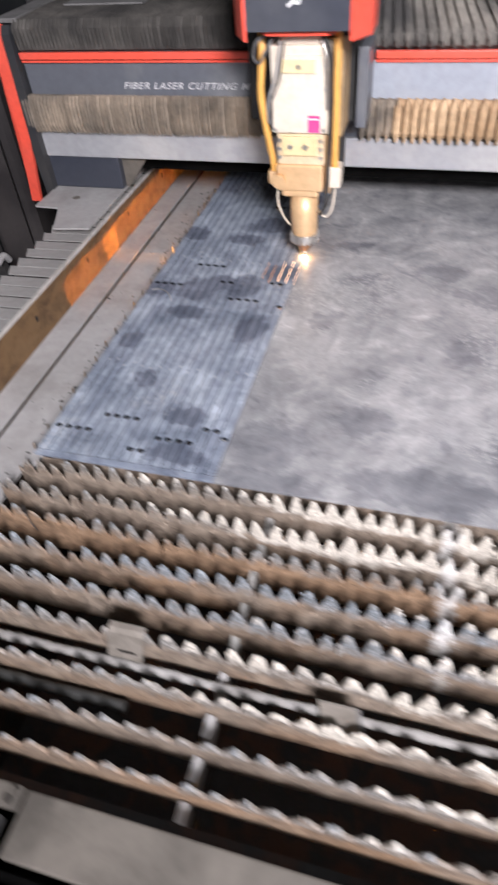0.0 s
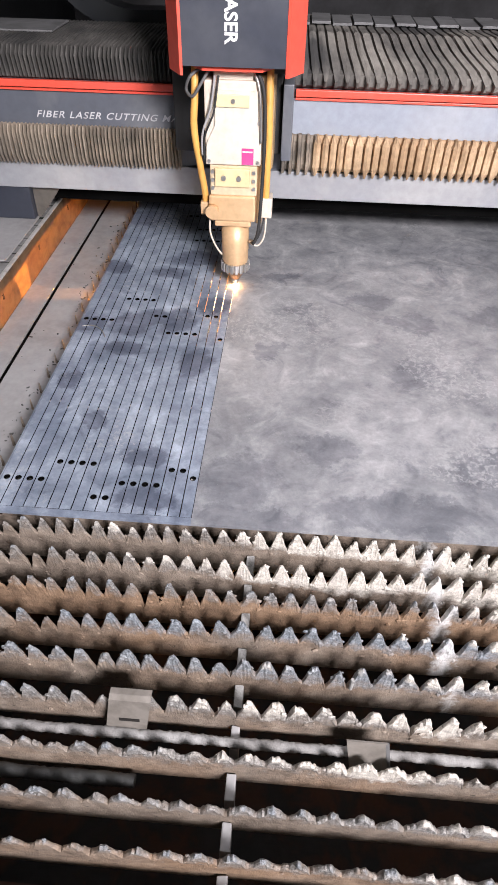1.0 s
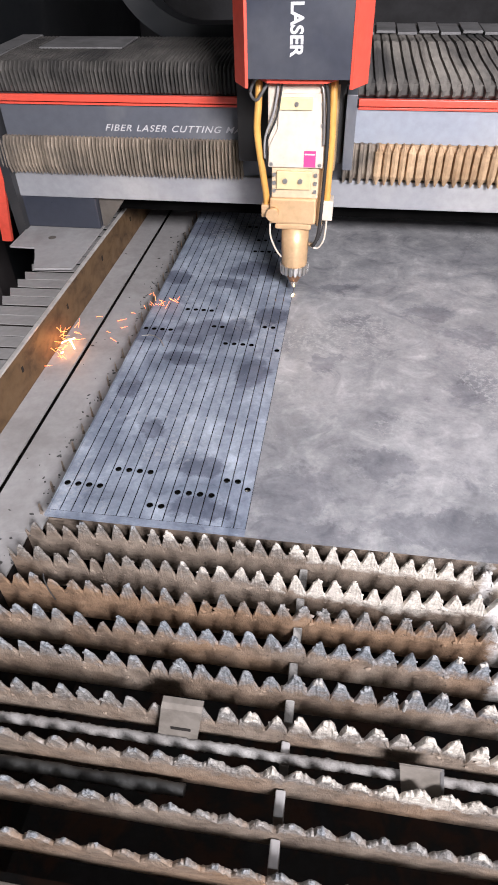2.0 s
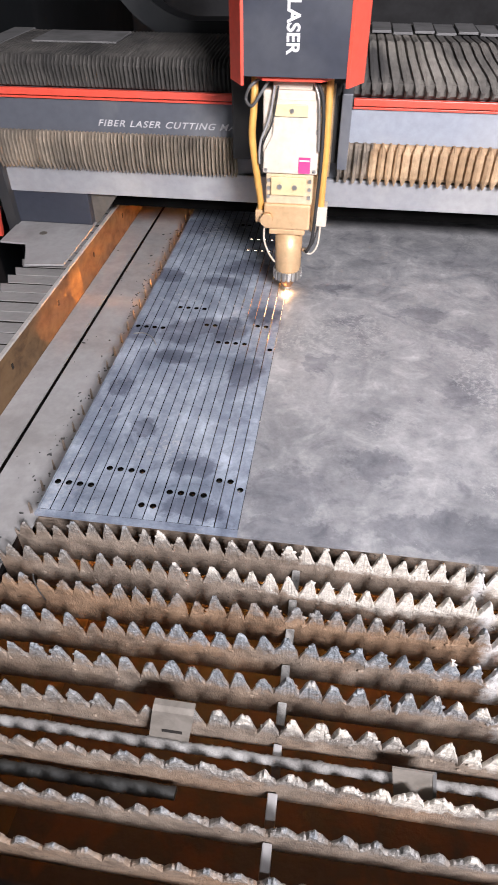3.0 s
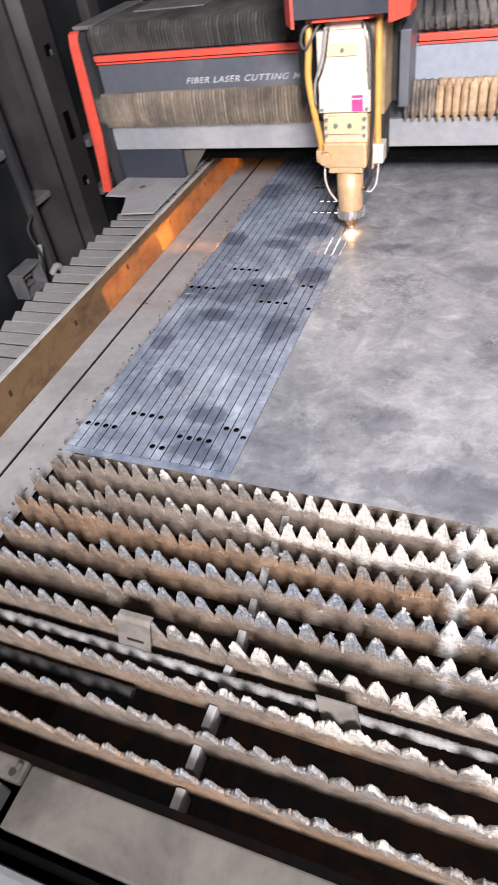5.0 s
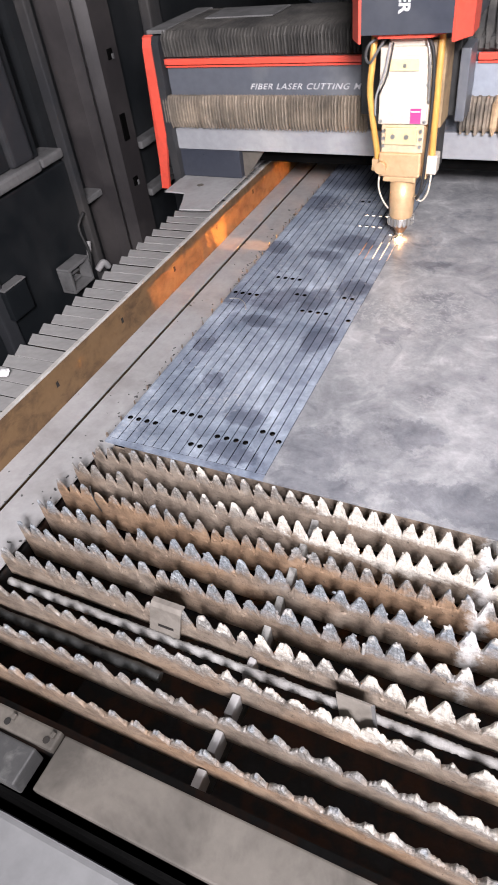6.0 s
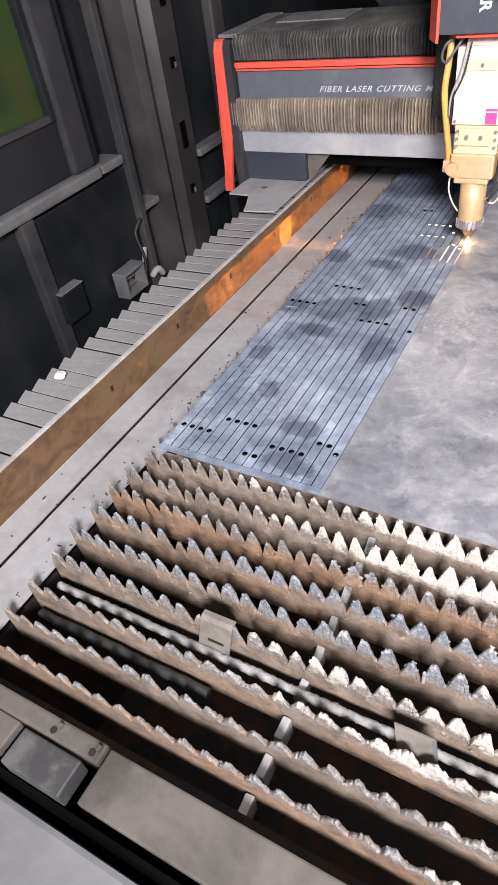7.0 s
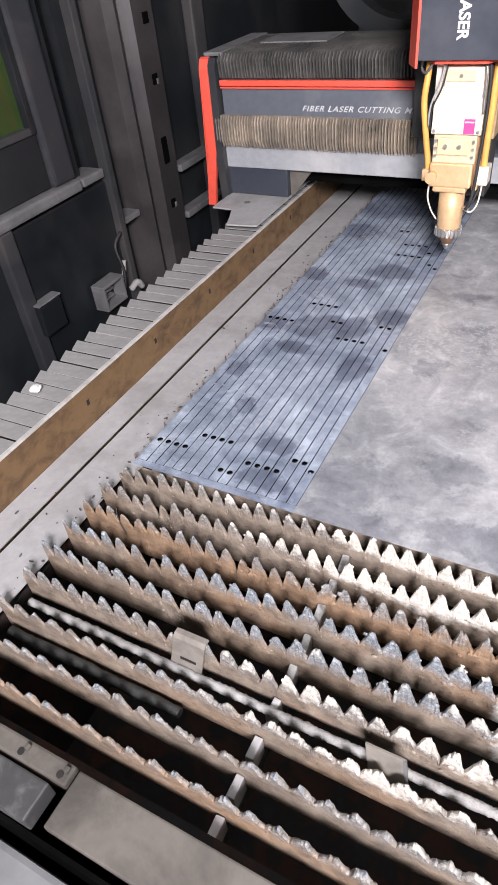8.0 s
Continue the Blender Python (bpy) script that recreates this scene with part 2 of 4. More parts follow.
PANEL2 = grimy("dark post paint", (0.031, 0.033, 0.037), (0.062, 0.058, 0.056), 0.4, 0.0, 3, 40)
LEDGE = grimy("dusty ledge", (0.155, 0.155, 0.155), (0.085, 0.085, 0.085), 0.6, 0.0, 8, 60)
RED = grimy("signal red paint", (0.78, 0.095, 0.06), (0.66, 0.10, 0.07), 0.38, 0.0, 6, 60, relief=0.04)
CLOTHD = bellows_cloth("dark bellows cloth", (0.040, 0.039, 0.038), (0.21, 0.195, 0.17), 0.85)
CLOTHT = bellows_cloth("tan dusty bellows cloth", (0.125, 0.109, 0.090), (0.38, 0.31, 0.235), 0.9)
CLOTHK = bellows_cloth("black dusty bellows cloth", (0.030, 0.029, 0.028), (0.110, 0.103, 0.093), 0.85)
CLOTHO = bellows_cloth("orange tan bellows cloth", (0.33, 0.215, 0.12), (0.60, 0.43, 0.265), 1.0)
# lighter copy of the slate blue, with the panel's reflection in its colour
NAVY_SHEEN = grimy("slate blue paint with painted sheen", (0.30, 0.33, 0.38), (0.36, 0.38, 0.41), 0.32, 0.0, 4, 50)
CLOTHG = grimy("grey way cover", (0.315, 0.31, 0.303), (0.245, 0.24, 0.233), 0.65, 0.0, 7, 60)
CREAM = grimy("cream head housing", (0.74, 0.665, 0.56), (0.64, 0.56, 0.45), 0.4, 0.1, 9, 80, relief=0.05)
GOLD = grimy("gold anodised plate", (0.86, 0.72, 0.43), (0.76, 0.61, 0.33), 0.40, 0.2, 9, 80, relief=0.05)
BRASS = grimy("brass toned alloy", (0.74, 0.50, 0.28), (0.62, 0.40, 0.21), 0.38, 0.3, 9, 80, relief=0.06)
AMBER = grimy("amber air hose", (0.76, 0.42, 0.11), (0.62, 0.33, 0.08), 0.35, 0.0, 14, 60, relief=0.05)
STEEL = grimy("bright steel", (0.62, 0.60, 0.57), (0.45, 0.43, 0.40), 0.3, 0.8, 14, 90)
DARK = grimy("black rubber", (0.018, 0.018, 0.018), (0.035, 0.034, 0.033), 0.6, 0.0, 12, 60)
# near-black without gloss, paints shade into gaps, slots and cut walls
SHADE_BLACK = grimy("painted shade black", (0.003, 0.003, 0.003), (0.005, 0.005, 0.005), 0.95, 0.0, 6, 60)
SHADE_BLACK.node_tree.nodes["Principled BSDF"].inputs["Specular IOR Level"].default_value = 0.0
# brownish near-black, stands in for shade inside holes, slots and the pit
RECESS_SHADE = grimy("dark recess shade", (0.012, 0.011, 0.010), (0.035, 0.022, 0.014), 0.9, 0.0, 6, 60)
WORN = grimy("worn grey steel", (0.070, 0.070, 0.070), (0.135, 0.135, 0.13), 0.45, 0.3, 18, 90, (0.5, 0.62))
SOOT = grimy("sooty steel", (0.05, 0.052, 0.05), (0.025, 0.025, 0.025), 0.6, 0.2, 30, 120, relief=0.5)
# rust patches on near-black; the black is the pit's shade put into colour
RUST_SHADED = grimy("rust darkened for pit shade", (0.003, 0.002, 0.0015), (0.034, 0.014, 0.007), 0.9, 0.0, 14, 70, (0.45, 0.62), relief=0.4)
MAGENTA = grimy("magenta label", (0.70, 0.06, 0.24), (0.64, 0.08, 0.26), 0.5, 0.0, 9, 50, relief=0.0)
LETTER = grimy("off-white lettering", (0.56, 0.56, 0.57), (0.44, 0.44, 0.45), 0.6, 0.0, 30, 80, relief=0.0)
WHITE = grimy("white lettering", (0.78, 0.78, 0.78), (0.6, 0.6, 0.6), 0.6, 0.0, 30, 80, relief=0.0)
CLIP = grimy("dusty pale clip steel", (0.235, 0.215, 0.19), (0.15, 0.135, 0.115), 0.6, 0.1, 22, 90)
WARM = grimy("warm cream alloy", (0.78, 0.63, 0.43), (0.66, 0.51, 0.33), 0.4, 0.15, 9, 80, relief=0.05)
TAN = grimy("dusty tan box", (0.40, 0.28, 0.15), (0.20, 0.14, 0.08), 0.6, 0.1, 16, 80)
COVER = grimy("smooth grey cover paint", (0.185, 0.188, 0.19), (0.13, 0.132, 0.135), 0.40, 0.0, 3, 50)
COPPER = grimy("dull copper", (0.42, 0.25, 0.15), (0.30, 0.17, 0.10), 0.35, 0.7, 14, 80, relief=0.05)
CONCRETE = grimy("concrete", (0.20, 0.195, 0.19), (0.13, 0.125, 0.12), 0.8, 0.0, 2, 40)
HALL = grimy("hall wall", (0.045, 0.045, 0.048), (0.03, 0.03, 0.03), 0.8, 0.0, 2, 40)
FLASH = glowing("cutting flash", (1.0, 0.52, 0.20), 480)
FIRE = glowing("burning slag", (1.0, 0.38, 0.08), 70000)
# emission of the hidden balls added to light the rail
RAIL_GLOW = glowing("added orange rail light", (1.0, 0.36, 0.07), 36000)
SPARK = glowing("spark", (1.0, 0.22, 0.07), 6)
HOT = glowing("hot droplet", (1.0, 0.40, 0.13), 60)
PLUME = glowing("molten plume", (1.0, 0.60, 0.36), 6)
EMBER = glowing("dull ember", (1.0, 0.42, 0.16), 1.6)
HOLE_GLOW = glowing("glow in bored holes", (1.0, 0.80, 0.62), 5.0)


def green_glass():
    m, nt, b = nodes_of("green laser glass")
    n1 = noise_tex(nt, 2.2, 3, 0.5, 0.6)
    nt.links.new(ramp(nt, n1, [(0.36, (0.008, 0.014, 0.007)), (0.64, (0.030, 0.050, 0.014))]), b.inputs["Base Color"])
    b.inputs["Roughness"].default_value = 0.18
    return m


GREEN = green_glass()


# ---- mesh helpers ----
def box(bm, x0, x1, y0, y1, z0, z1, bev=0.0):
    vs = [bm.verts.new((x, y, z)) for z in (z0, z1) for y in (y0, y1) for x in (x0, x1)]
    fs = [bm.faces.new([vs[i] for i in f]) for f in ((0, 2, 3, 1), (4, 5, 7, 6), (0, 1, 5, 4), (2, 6, 7, 3), (0, 4, 6, 2), (1, 3, 7, 5))]
    if bev:
        es = list({e for f in fs for e in f.edges})
        bmesh.ops.bevel(bm, geom=es, offset=bev, segments=2, affect="EDGES", profile=0.6)


def rod(bm, a, b, r0, r1=None, n=20, caps=True):
    r1 = r0 if r1 is None else r1
    a, b = Vector(a), Vector(b)
    q = (b - a).to_track_quat("Z", "Y").to_matrix()
    rings = [[bm.verts.new(p + q @ Vector((r * math.cos(2 * math.pi * i / n), r * math.sin(2 * math.pi * i / n), 0))) for i in range(n)] for p, r in ((a, r0), (b, r1))]
    for i in range(n):
        f = bm.faces.new((rings[0][i], rings[0][(i + 1) % n], rings[1][(i + 1) % n], rings[1][i]))
        f.smooth = True
    if caps:
        bm.faces.new(rings[0][::-1])
        bm.faces.new(rings[1])


def lathe(bm, cx, cy, prof, n=32):
    """prof: rows of (radius, z), closed at both ends."""
    rings = [[bm.verts.new((cx + r * math.cos(2 * math.pi * i / n), cy + r * math.sin(2 * math.pi * i / n), z)) for i in range(n)] for r, z in prof]
    for a, b in zip(rings, rings[1:]):
        for i in range(n):
            f = bm.faces.new((a[i], a[(i + 1) % n], b[(i + 1) % n], b[i]))
            f.smooth = True
    bm.faces.new(rings[0][::-1])
    bm.faces.new(rings[-1])


def tube(bm, pts, r, n=10, per=6):
    """A round hose through pts, rounded at the bends."""
    pts = [Vector(p) for p in pts]
    P = [pts[0]] + pts + [pts[-1]]
    line = []
    for i in range(1, len(P) - 2):
        for k in range(per):
            t = k / per
            a, b, c, d = P[i - 1], P[i], P[i + 1], P[i + 2]
            line.append(0.5 * (2 * b + (c - a) * t + (2 * a - 5 * b + 4 * c - d) * t * t + (3 * b - a - 3 * c + d) * t ** 3))
    line.append(pts[-1])
    rings, q, last = [], None, None
    for i, p in enumerate(line):
        along = (line[min(i + 1, len(line) - 1)] - line[max(i - 1, 0)]).normalized()
        q = along.to_track_quat("Z", "Y").to_matrix() if last is None else last.rotation_difference(along).to_matrix() @ q
        last = along
        rings.append([bm.verts.new(p + q @ Vector((r * math.cos(2 * math.pi * j / n), r * math.sin(2 * math.pi * j / n), 0))) for j in range(n)])
    for a, b in zip(rings, rings[1:]):
        for i in range(n):
            f = bm.faces.new((a[i], a[(i + 1) % n], b[(i + 1) % n], b[i]))
            f.smooth = True
    bm.faces.new(rings[0][::-1])
    bm.faces.new(rings[-1])


def prism(bm, outline, axis, a, b):
    """A solid between a and b along axis with the outline in the other two axes."""
    def put(u, v, w):
        return {"x": (w, u, v), "y": (u, w, v), "z": (u, v, w)}[axis]
    lo = [bm.verts.new(put(u, v, a)) for u, v in outline]
    hi = [bm.verts.new(put(u, v, b)) for u, v in outline]
    n = len(outline)
    bm.faces.new(lo)
    bm.faces.new(hi[::-1])
    for i in range(n):
        bm.faces.new((lo[i], hi[i], hi[(i + 1) % n], lo[(i + 1) % n]))


def mesh_of(name, bm, material):
    bmesh.ops.recalc_face_normals(bm, faces=bm.faces)
    me = bpy.data.meshes.new(name)
    bm.to_mesh(me)
    bm.free()
    me.materials.append(material)
    return me


def part(name, bm, material, parent, label=""):
    ob = new(name, mesh_of(name, bm, material))
    ob.parent = parent
    return tagged(ob, label) if label else ob


def thing(name, bm, material, label, category, group="", kind=""):
    return tagged(new(name, mesh_of(name, bm, material)), label, category, group, kind)


def root(name, label, category, group="", kind="", at=(0, 0, 0)):
    ob = new(name)
    ob.location = at
    return tagged(ob, label, category, group, kind)


def boxpart(name, dims, material, parent, bev=0.0, label=""):
    bm = bmesh.new()
    box(bm, *dims, bev)
    return part(name, bm, material, parent, label)


# ---- the hall round the machine ----
def hall():
    for name, dims, m, lab in (
        ("floor", (-3, 4, -3, 5, -0.1, 0.0), CONCRETE, "stained grey concrete hall floor"),
        ("wall_north", (-3, 4, 4.0, 4.15, 0, 3.6), HALL, "dark plain hall wall behind the machine"),
        ("wall_east", (3.0, 3.15, -3, 4, 0, 3.6), HALL, "dark plain hall wall"),
        ("wall_south", (-3, 3, -3.0, -2.85, 0, 3.6), HALL, "dark plain hall wall behind the operator side"),
        ("ceiling", (-3, 4, -3, 5, 3.6, 3.7), HALL, "dark hall ceiling"),
    ):
        bm = bmesh.new()
        box(bm, *dims)
        thing(name, bm, m, lab, name.split("_")[0], kind="structure")
    # made-up housing and hanger for the main light, out of view
    lamp = root("unseen_key_lamp", "unseen lamp added for the light from the machine front", "lamp", at=(1.55, -1.95, 2.66))
    lamp.matrix_world = look((1.55, -1.95, 2.66), (0.90, 1.00, 2.40))
    bm = bmesh.new()
    box(bm, -0.43, 0.43, -0.33, 0.33, 0.006, 0.05, 0.006)
    part("housing", bm, DARK, lamp)
    bm = bmesh.new()
    rod(bm, (0, 0.30, 0.03), (0, 0.932, -0.05), 0.012)
    part("hanger", bm, DARK, lamp)
    # made-up casing over the added fill light, out of view
    panel = root("unseen_fill_panel", "unseen panel added for the overhead fill light", "lamp", at=(0.6, -0.20, 2.762))
    boxpart("frame", (-0.75, 0.75, -0.45, 0.45, 0.0, 0.838), DARK, panel, 0.004)


def west_wall():
    """Dark sheet-metal enclosure with a green window, posts, ledges and a power socket."""
    w = root("wall_west", "dark grey sheet-metal machine enclosure with posts and ledges", "wall", kind="structure")
    X = -0.9
    boxpart("back_panel", (X - 0.22, X - 0.16, -1.6, 4.0, 0, 2.6), PANEL, w)
    boxpart("lower_panel", (X - 0.16, X - 0.012, 0.62, 1.115, 0.0, 0.985), PANEL, w, 0.006)
    boxpart("lower_panel", (X - 0.16, X - 0.03, -1.6, 0.56, 0.0, 0.985), PANEL, w, 0.006)
    boxpart("lower_post", (X - 0.16, X + 0.006, 0.56, 0.62, 0.0, 1.0), PANEL2, w, 0.008)
    # window door above
    boxpart("door_frame", (X - 0.10, X, 0.86, 0.965, 1.045, 2.5), PANEL2, w, 0.012)
    boxpart("door_frame", (X - 0.06, X - 0.02, -0.6, 0.86, 1.045, 1.215), PANEL, w, 0.006)
    boxpart("ledge", (X - 0.10, X + 0.014, -0.6, 0.97, 1.002, 1.042), LEDGE, w, 0.010)
    boxpart("ledge", (X - 0.10, X + 0.004, 0.985, 1.105, 1.002, 1.034), LEDGE, w, 0.008)
    boxpart("window_frame", (X - 0.055, X - 0.012, 0.835, 0.858, 1.215, 2.5), PANEL, w, 0.003)
    boxpart("window_frame", (X - 0.055, X - 0.012, -0.6, 0.835, 1.215, 1.237), PANEL2, w, 0.003)
    boxpart("window_pane", (X - 0.05, X - 0.04, -0.6, 0.835, 1.237, 2.5), GREEN, w, 0.0, "green tinted laser safety glass")
    boxpart("upright", (X - 0.15, X - 0.03, 0.965, 1.02, 0.0, 2.5), PANEL, w, 0.01)
    boxpart("upright", (X - 0.03, X + 0.012, 1.118, 1.150, 0.44, 2.5), PANEL2, w, 0.005, "narrow grey upright strip")
    boxpart("recess_panel", (X - 0.14, X - 0.10, 1.15, 1.30, 0.0, 2.5), PANEL, w)
    boxpart("ledge", (X - 0.10, X - 0.02, 1.155, 1.29, 0.79, 0.815), LEDGE, w, 0.006)
    bm = bmesh.new()
    prism(bm, [(1.29, X - 0.10), (1.31, X - 0.02), (1.345, X + 0.005), (1.39, X - 0.02), (1.405, X - 0.06), (1.43, X - 0.02), (1.445, X), (1.565, X + 0.004), (1.575, X - 0.14), (1.29, X - 0.14)], "z", 0.0, 2.5)
    for v in bm.verts:
        v.co.x, v.co.y = v.co.y, v.co.x
    part("folded_post", bm, POST, w, "broad folded dark post with slots")
    for y0, y1, z0, z1 in ((1.484, 1.516, 0.93, 1.028), (1.497, 1.525, 1.215, 1.250), (1.480, 1.508, 0.752, 0.785), (1.50, 1.53, 1.41, 1.445)):
        bm = bmesh.new()
        box(bm, X - 0.002, X + 0.0075, y0, y1, z0, z1)
        part("slot", bm, SHADE_BLACK, w)
    for y, z in ((1.519, 1.225), (1.502, 0.762)):
        bm = bmesh.new()
        box(bm, X, X + 0.011, y - 0.004, y + 0.008, z - 0.012, z + 0.008, 0.002)
        part("hook", bm, LEDGE, w)
    boxpart("far_panel", (X - 0.12, X - 0.06, 1.575, 4.0, 0.0, 2.5), PANEL, w)
    boxpart("far_ledge", (X - 0.06, X, 1.6, 2.2, 0.86, 0.89), LEDGE, w, 0.006)
    boxpart("far_ledge", (X - 0.06, X, 1.6, 2.2, 0.66, 0.69), LEDGE, w, 0.006)
    boxpart("far_upright", (X - 0.06, X - 0.01, 1.86, 1.95, 0.0, 2.5), PANEL2, w, 0.01)
    w.location = (0, 0.025, -0.018)
    # bracket box and torn socket
    bm = bmesh.new()
    box(bm, X - 0.012, X + 0.028, 0.598, 0.706, 0.625, 0.737, 0.006)
    b = part("cover_box", bm, PANEL, w)
    boxpart("lid_edge", (X - 0.01, X + 0.032, 0.596, 0.708, 0.739, 0.745), LEDGE, b, 0.003)
    s = part("socket_box", frame_bm(X, 0.885, 1.01, 0.575, 0.675), LEDGE, w, "battered grey socket box")
    boxpart("socket_back", (X - 0.002, X + 0.006, 0.897, 0.998, 0.587, 0.663), RECESS_SHADE, s)
    for z in (0.60, 0.628, 0.65):
        boxpart("contact", (X, X + 0.03, 0.91, 0.975, z, z + 0.010), LEDGE, s, 0.003)
    bm = bmesh.new()
    tube(bm, [(X + 0.03, 1.02, 0.56), (X + 0.04, 1.045, 0.66), (X + 0.02, 1.05, 0.76), (X + 0.02, 1.10, 0.80)], 0.006)
    part("cable", bm, DARK, w)
    bm = bmesh.new()
    tube(bm, [(X + 0.03, 1.075, 0.575), (X + 0.05, 1.095, 0.60), (X + 0.05, 1.120, 0.57)], 0.013)
    part("rag", bm, DUSTY, w, "pale scrap of wrapping")
    bm = bmesh.new()
    tube(bm, [(X + 0.02, 1.045, 0.60), (X + 0.03, 1.062, 0.68), (X + 0.03, 1.07, 0.70)], 0.009)
    part("clip", bm, DUSTY, w)


def frame_bm(x, y0, y1, z0, z1):
    bm = bmesh.new()
    t = 0.012
    box(bm, x, x + 0.06, y0, y1, z1 - t, z1, 0.003)
    box(bm, x, x + 0.06, y0, y1, z0, z0 + t, 0.003)
    box(bm, x, x + 0.06, y0, y0 + t, z0 + t, z1 - t, 0.003)
    box(bm, x, x + 0.06, y1 - t, y1, z0 + t, z1 - t, 0.003)
    return bm


# ---- the bed ----
TOP = 0.85          # upper face of the sheet
TIPS = 0.844        # slat tips
PITCH = 0.0572
FRONT = -0.008


def bed():
    b = root("machine_bed", "dusty grey steel machine bed with pit painted dark", "machine bed", kind="structure")
    boxpart("tray", (-0.05, 1.75, -0.52, 2.4, 0.28, 0.30), RUST_SHADED, b, 0.0, "rusty slag tray, darkened for the shade in the pit")
    boxpart("side", (-0.0545, -0.0475, -0.52, 1.9, 0.30, 0.770), RUST_SHADED, b)
    boxpart("side", (-0.30, -0.0560, -0.62, 2.4, 0.0, 0.69), RECESS_SHADE, b)
    boxpart("side", (1.62, 1.75, -0.62, 2.4, 0.0, 0.84), DUSTY, b)
    boxpart("end", (-0.045, 1.62, -0.52, -0.50, 0.0, 0.80), RUST_SHADED, b)
    boxpart("end", (-0.045, 1.62, 2.3, 2.4, 0.0, 0.80), RUST_SHADED, b)
    boxpart("slotted_plate", (-0.2205, -0.1530, -0.80, 2.3, 0.785, 0.790), DUSTY, b, 0.001, "pale grey dusty plate along the rail")
    boxpart("slotted_plate", (-0.1425, -0.0465, -0.80, 0.0, 0.785, 0.790), DUSTY, b, 0.001, "pale grey dusty plate beside the slats")
    boxpart("slotted_plate", (-0.1425, -0.026, 0.0, 2.3, 0.785, 0.790), DUSTY, b, 0.001, "pale grey dusty plate beside the sheet")
    boxpart("slot_floor", (-0.20, -0.10, -0.80, 2.3, 0.69, 0.70), RECESS_SHADE, b)
    # rail
    rail = part("rail", rail_bm(), RAIL, b, "brown scorched steel rail with bolt holes")
    boxpart("rail_edge", (-0.2305, -0.2205, -0.85, 2.3, 0.8890, 0.8945), RAILEDGE, rail, 0.0015, "worn bare top edge")
    for y in (0.13, 0.41, 0.692, 0.972, 1.256):
        bm = bmesh.new()
        box(bm, -0.223, -0.2207, y - 0.0042, y + 0.0042, 0.842, 0.856)
        part("bolt_hole", bm, RECESS_SHADE, rail)
    # front apron
    boxpart("apron_plate", (0.275, 1.75, -0.590, -0.516, 0.815, 0.830), TAUPE, b, 0.003, "taupe apron plate at the bed front")
    boxpart("apron_tab", (-0.15, 0.270, -0.542, -0.514, 0.818, 0.832), TAUPE, b, 0.004, "tab plate with two bolt holes")
    boxpart("apron_wing", (-0.30, 0.13, -0.590, -0.543, 0.812, 0.828), TAUPE, b, 0.003)
    for x in (0.185, 0.255):
        bm = bmesh.new()
        rod(bm, (x, -0.532, 0.831), (x, -0.532, 0.8335), 0.005, n=12)
        part("tab_hole", bm, RECESS_SHADE, b)
        bm = bmesh.new()
        box(bm, x + 0.004, x + 0.010, -0.528, -0.520, 0.832, 0.838, 0.001)
        part("burr", bm, TAUPE, b)
    boxpart("latch_block", (0.145, 0.250, -0.597, -0.547, 0.80, 0.834), WORN, b, 0.003, "worn steel latch block")
    # black sheet that paints the gap behind the apron as deep shade
    boxpart("apron_back", (-0.30, 1.75, -0.604, -0.598, 0.2, 0.795), SHADE_BLACK, b)
    boxpart("front_cover", (-0.6, 1.8, -0.95, -0.617, 0.72, 0.75), COVER, b, 0.01, "smooth pale grey front cover")
    boxpart("front_skirt", (-0.6, 1.8, -0.66, -0.64, 0.0, 0.72), COVER, b)


def rail_bm():
    bm = bmesh.new()
    box(bm, -0.229, -0.2215, -0.85, 2.3, 0.70, 0.8890, 0.001)
    return bm


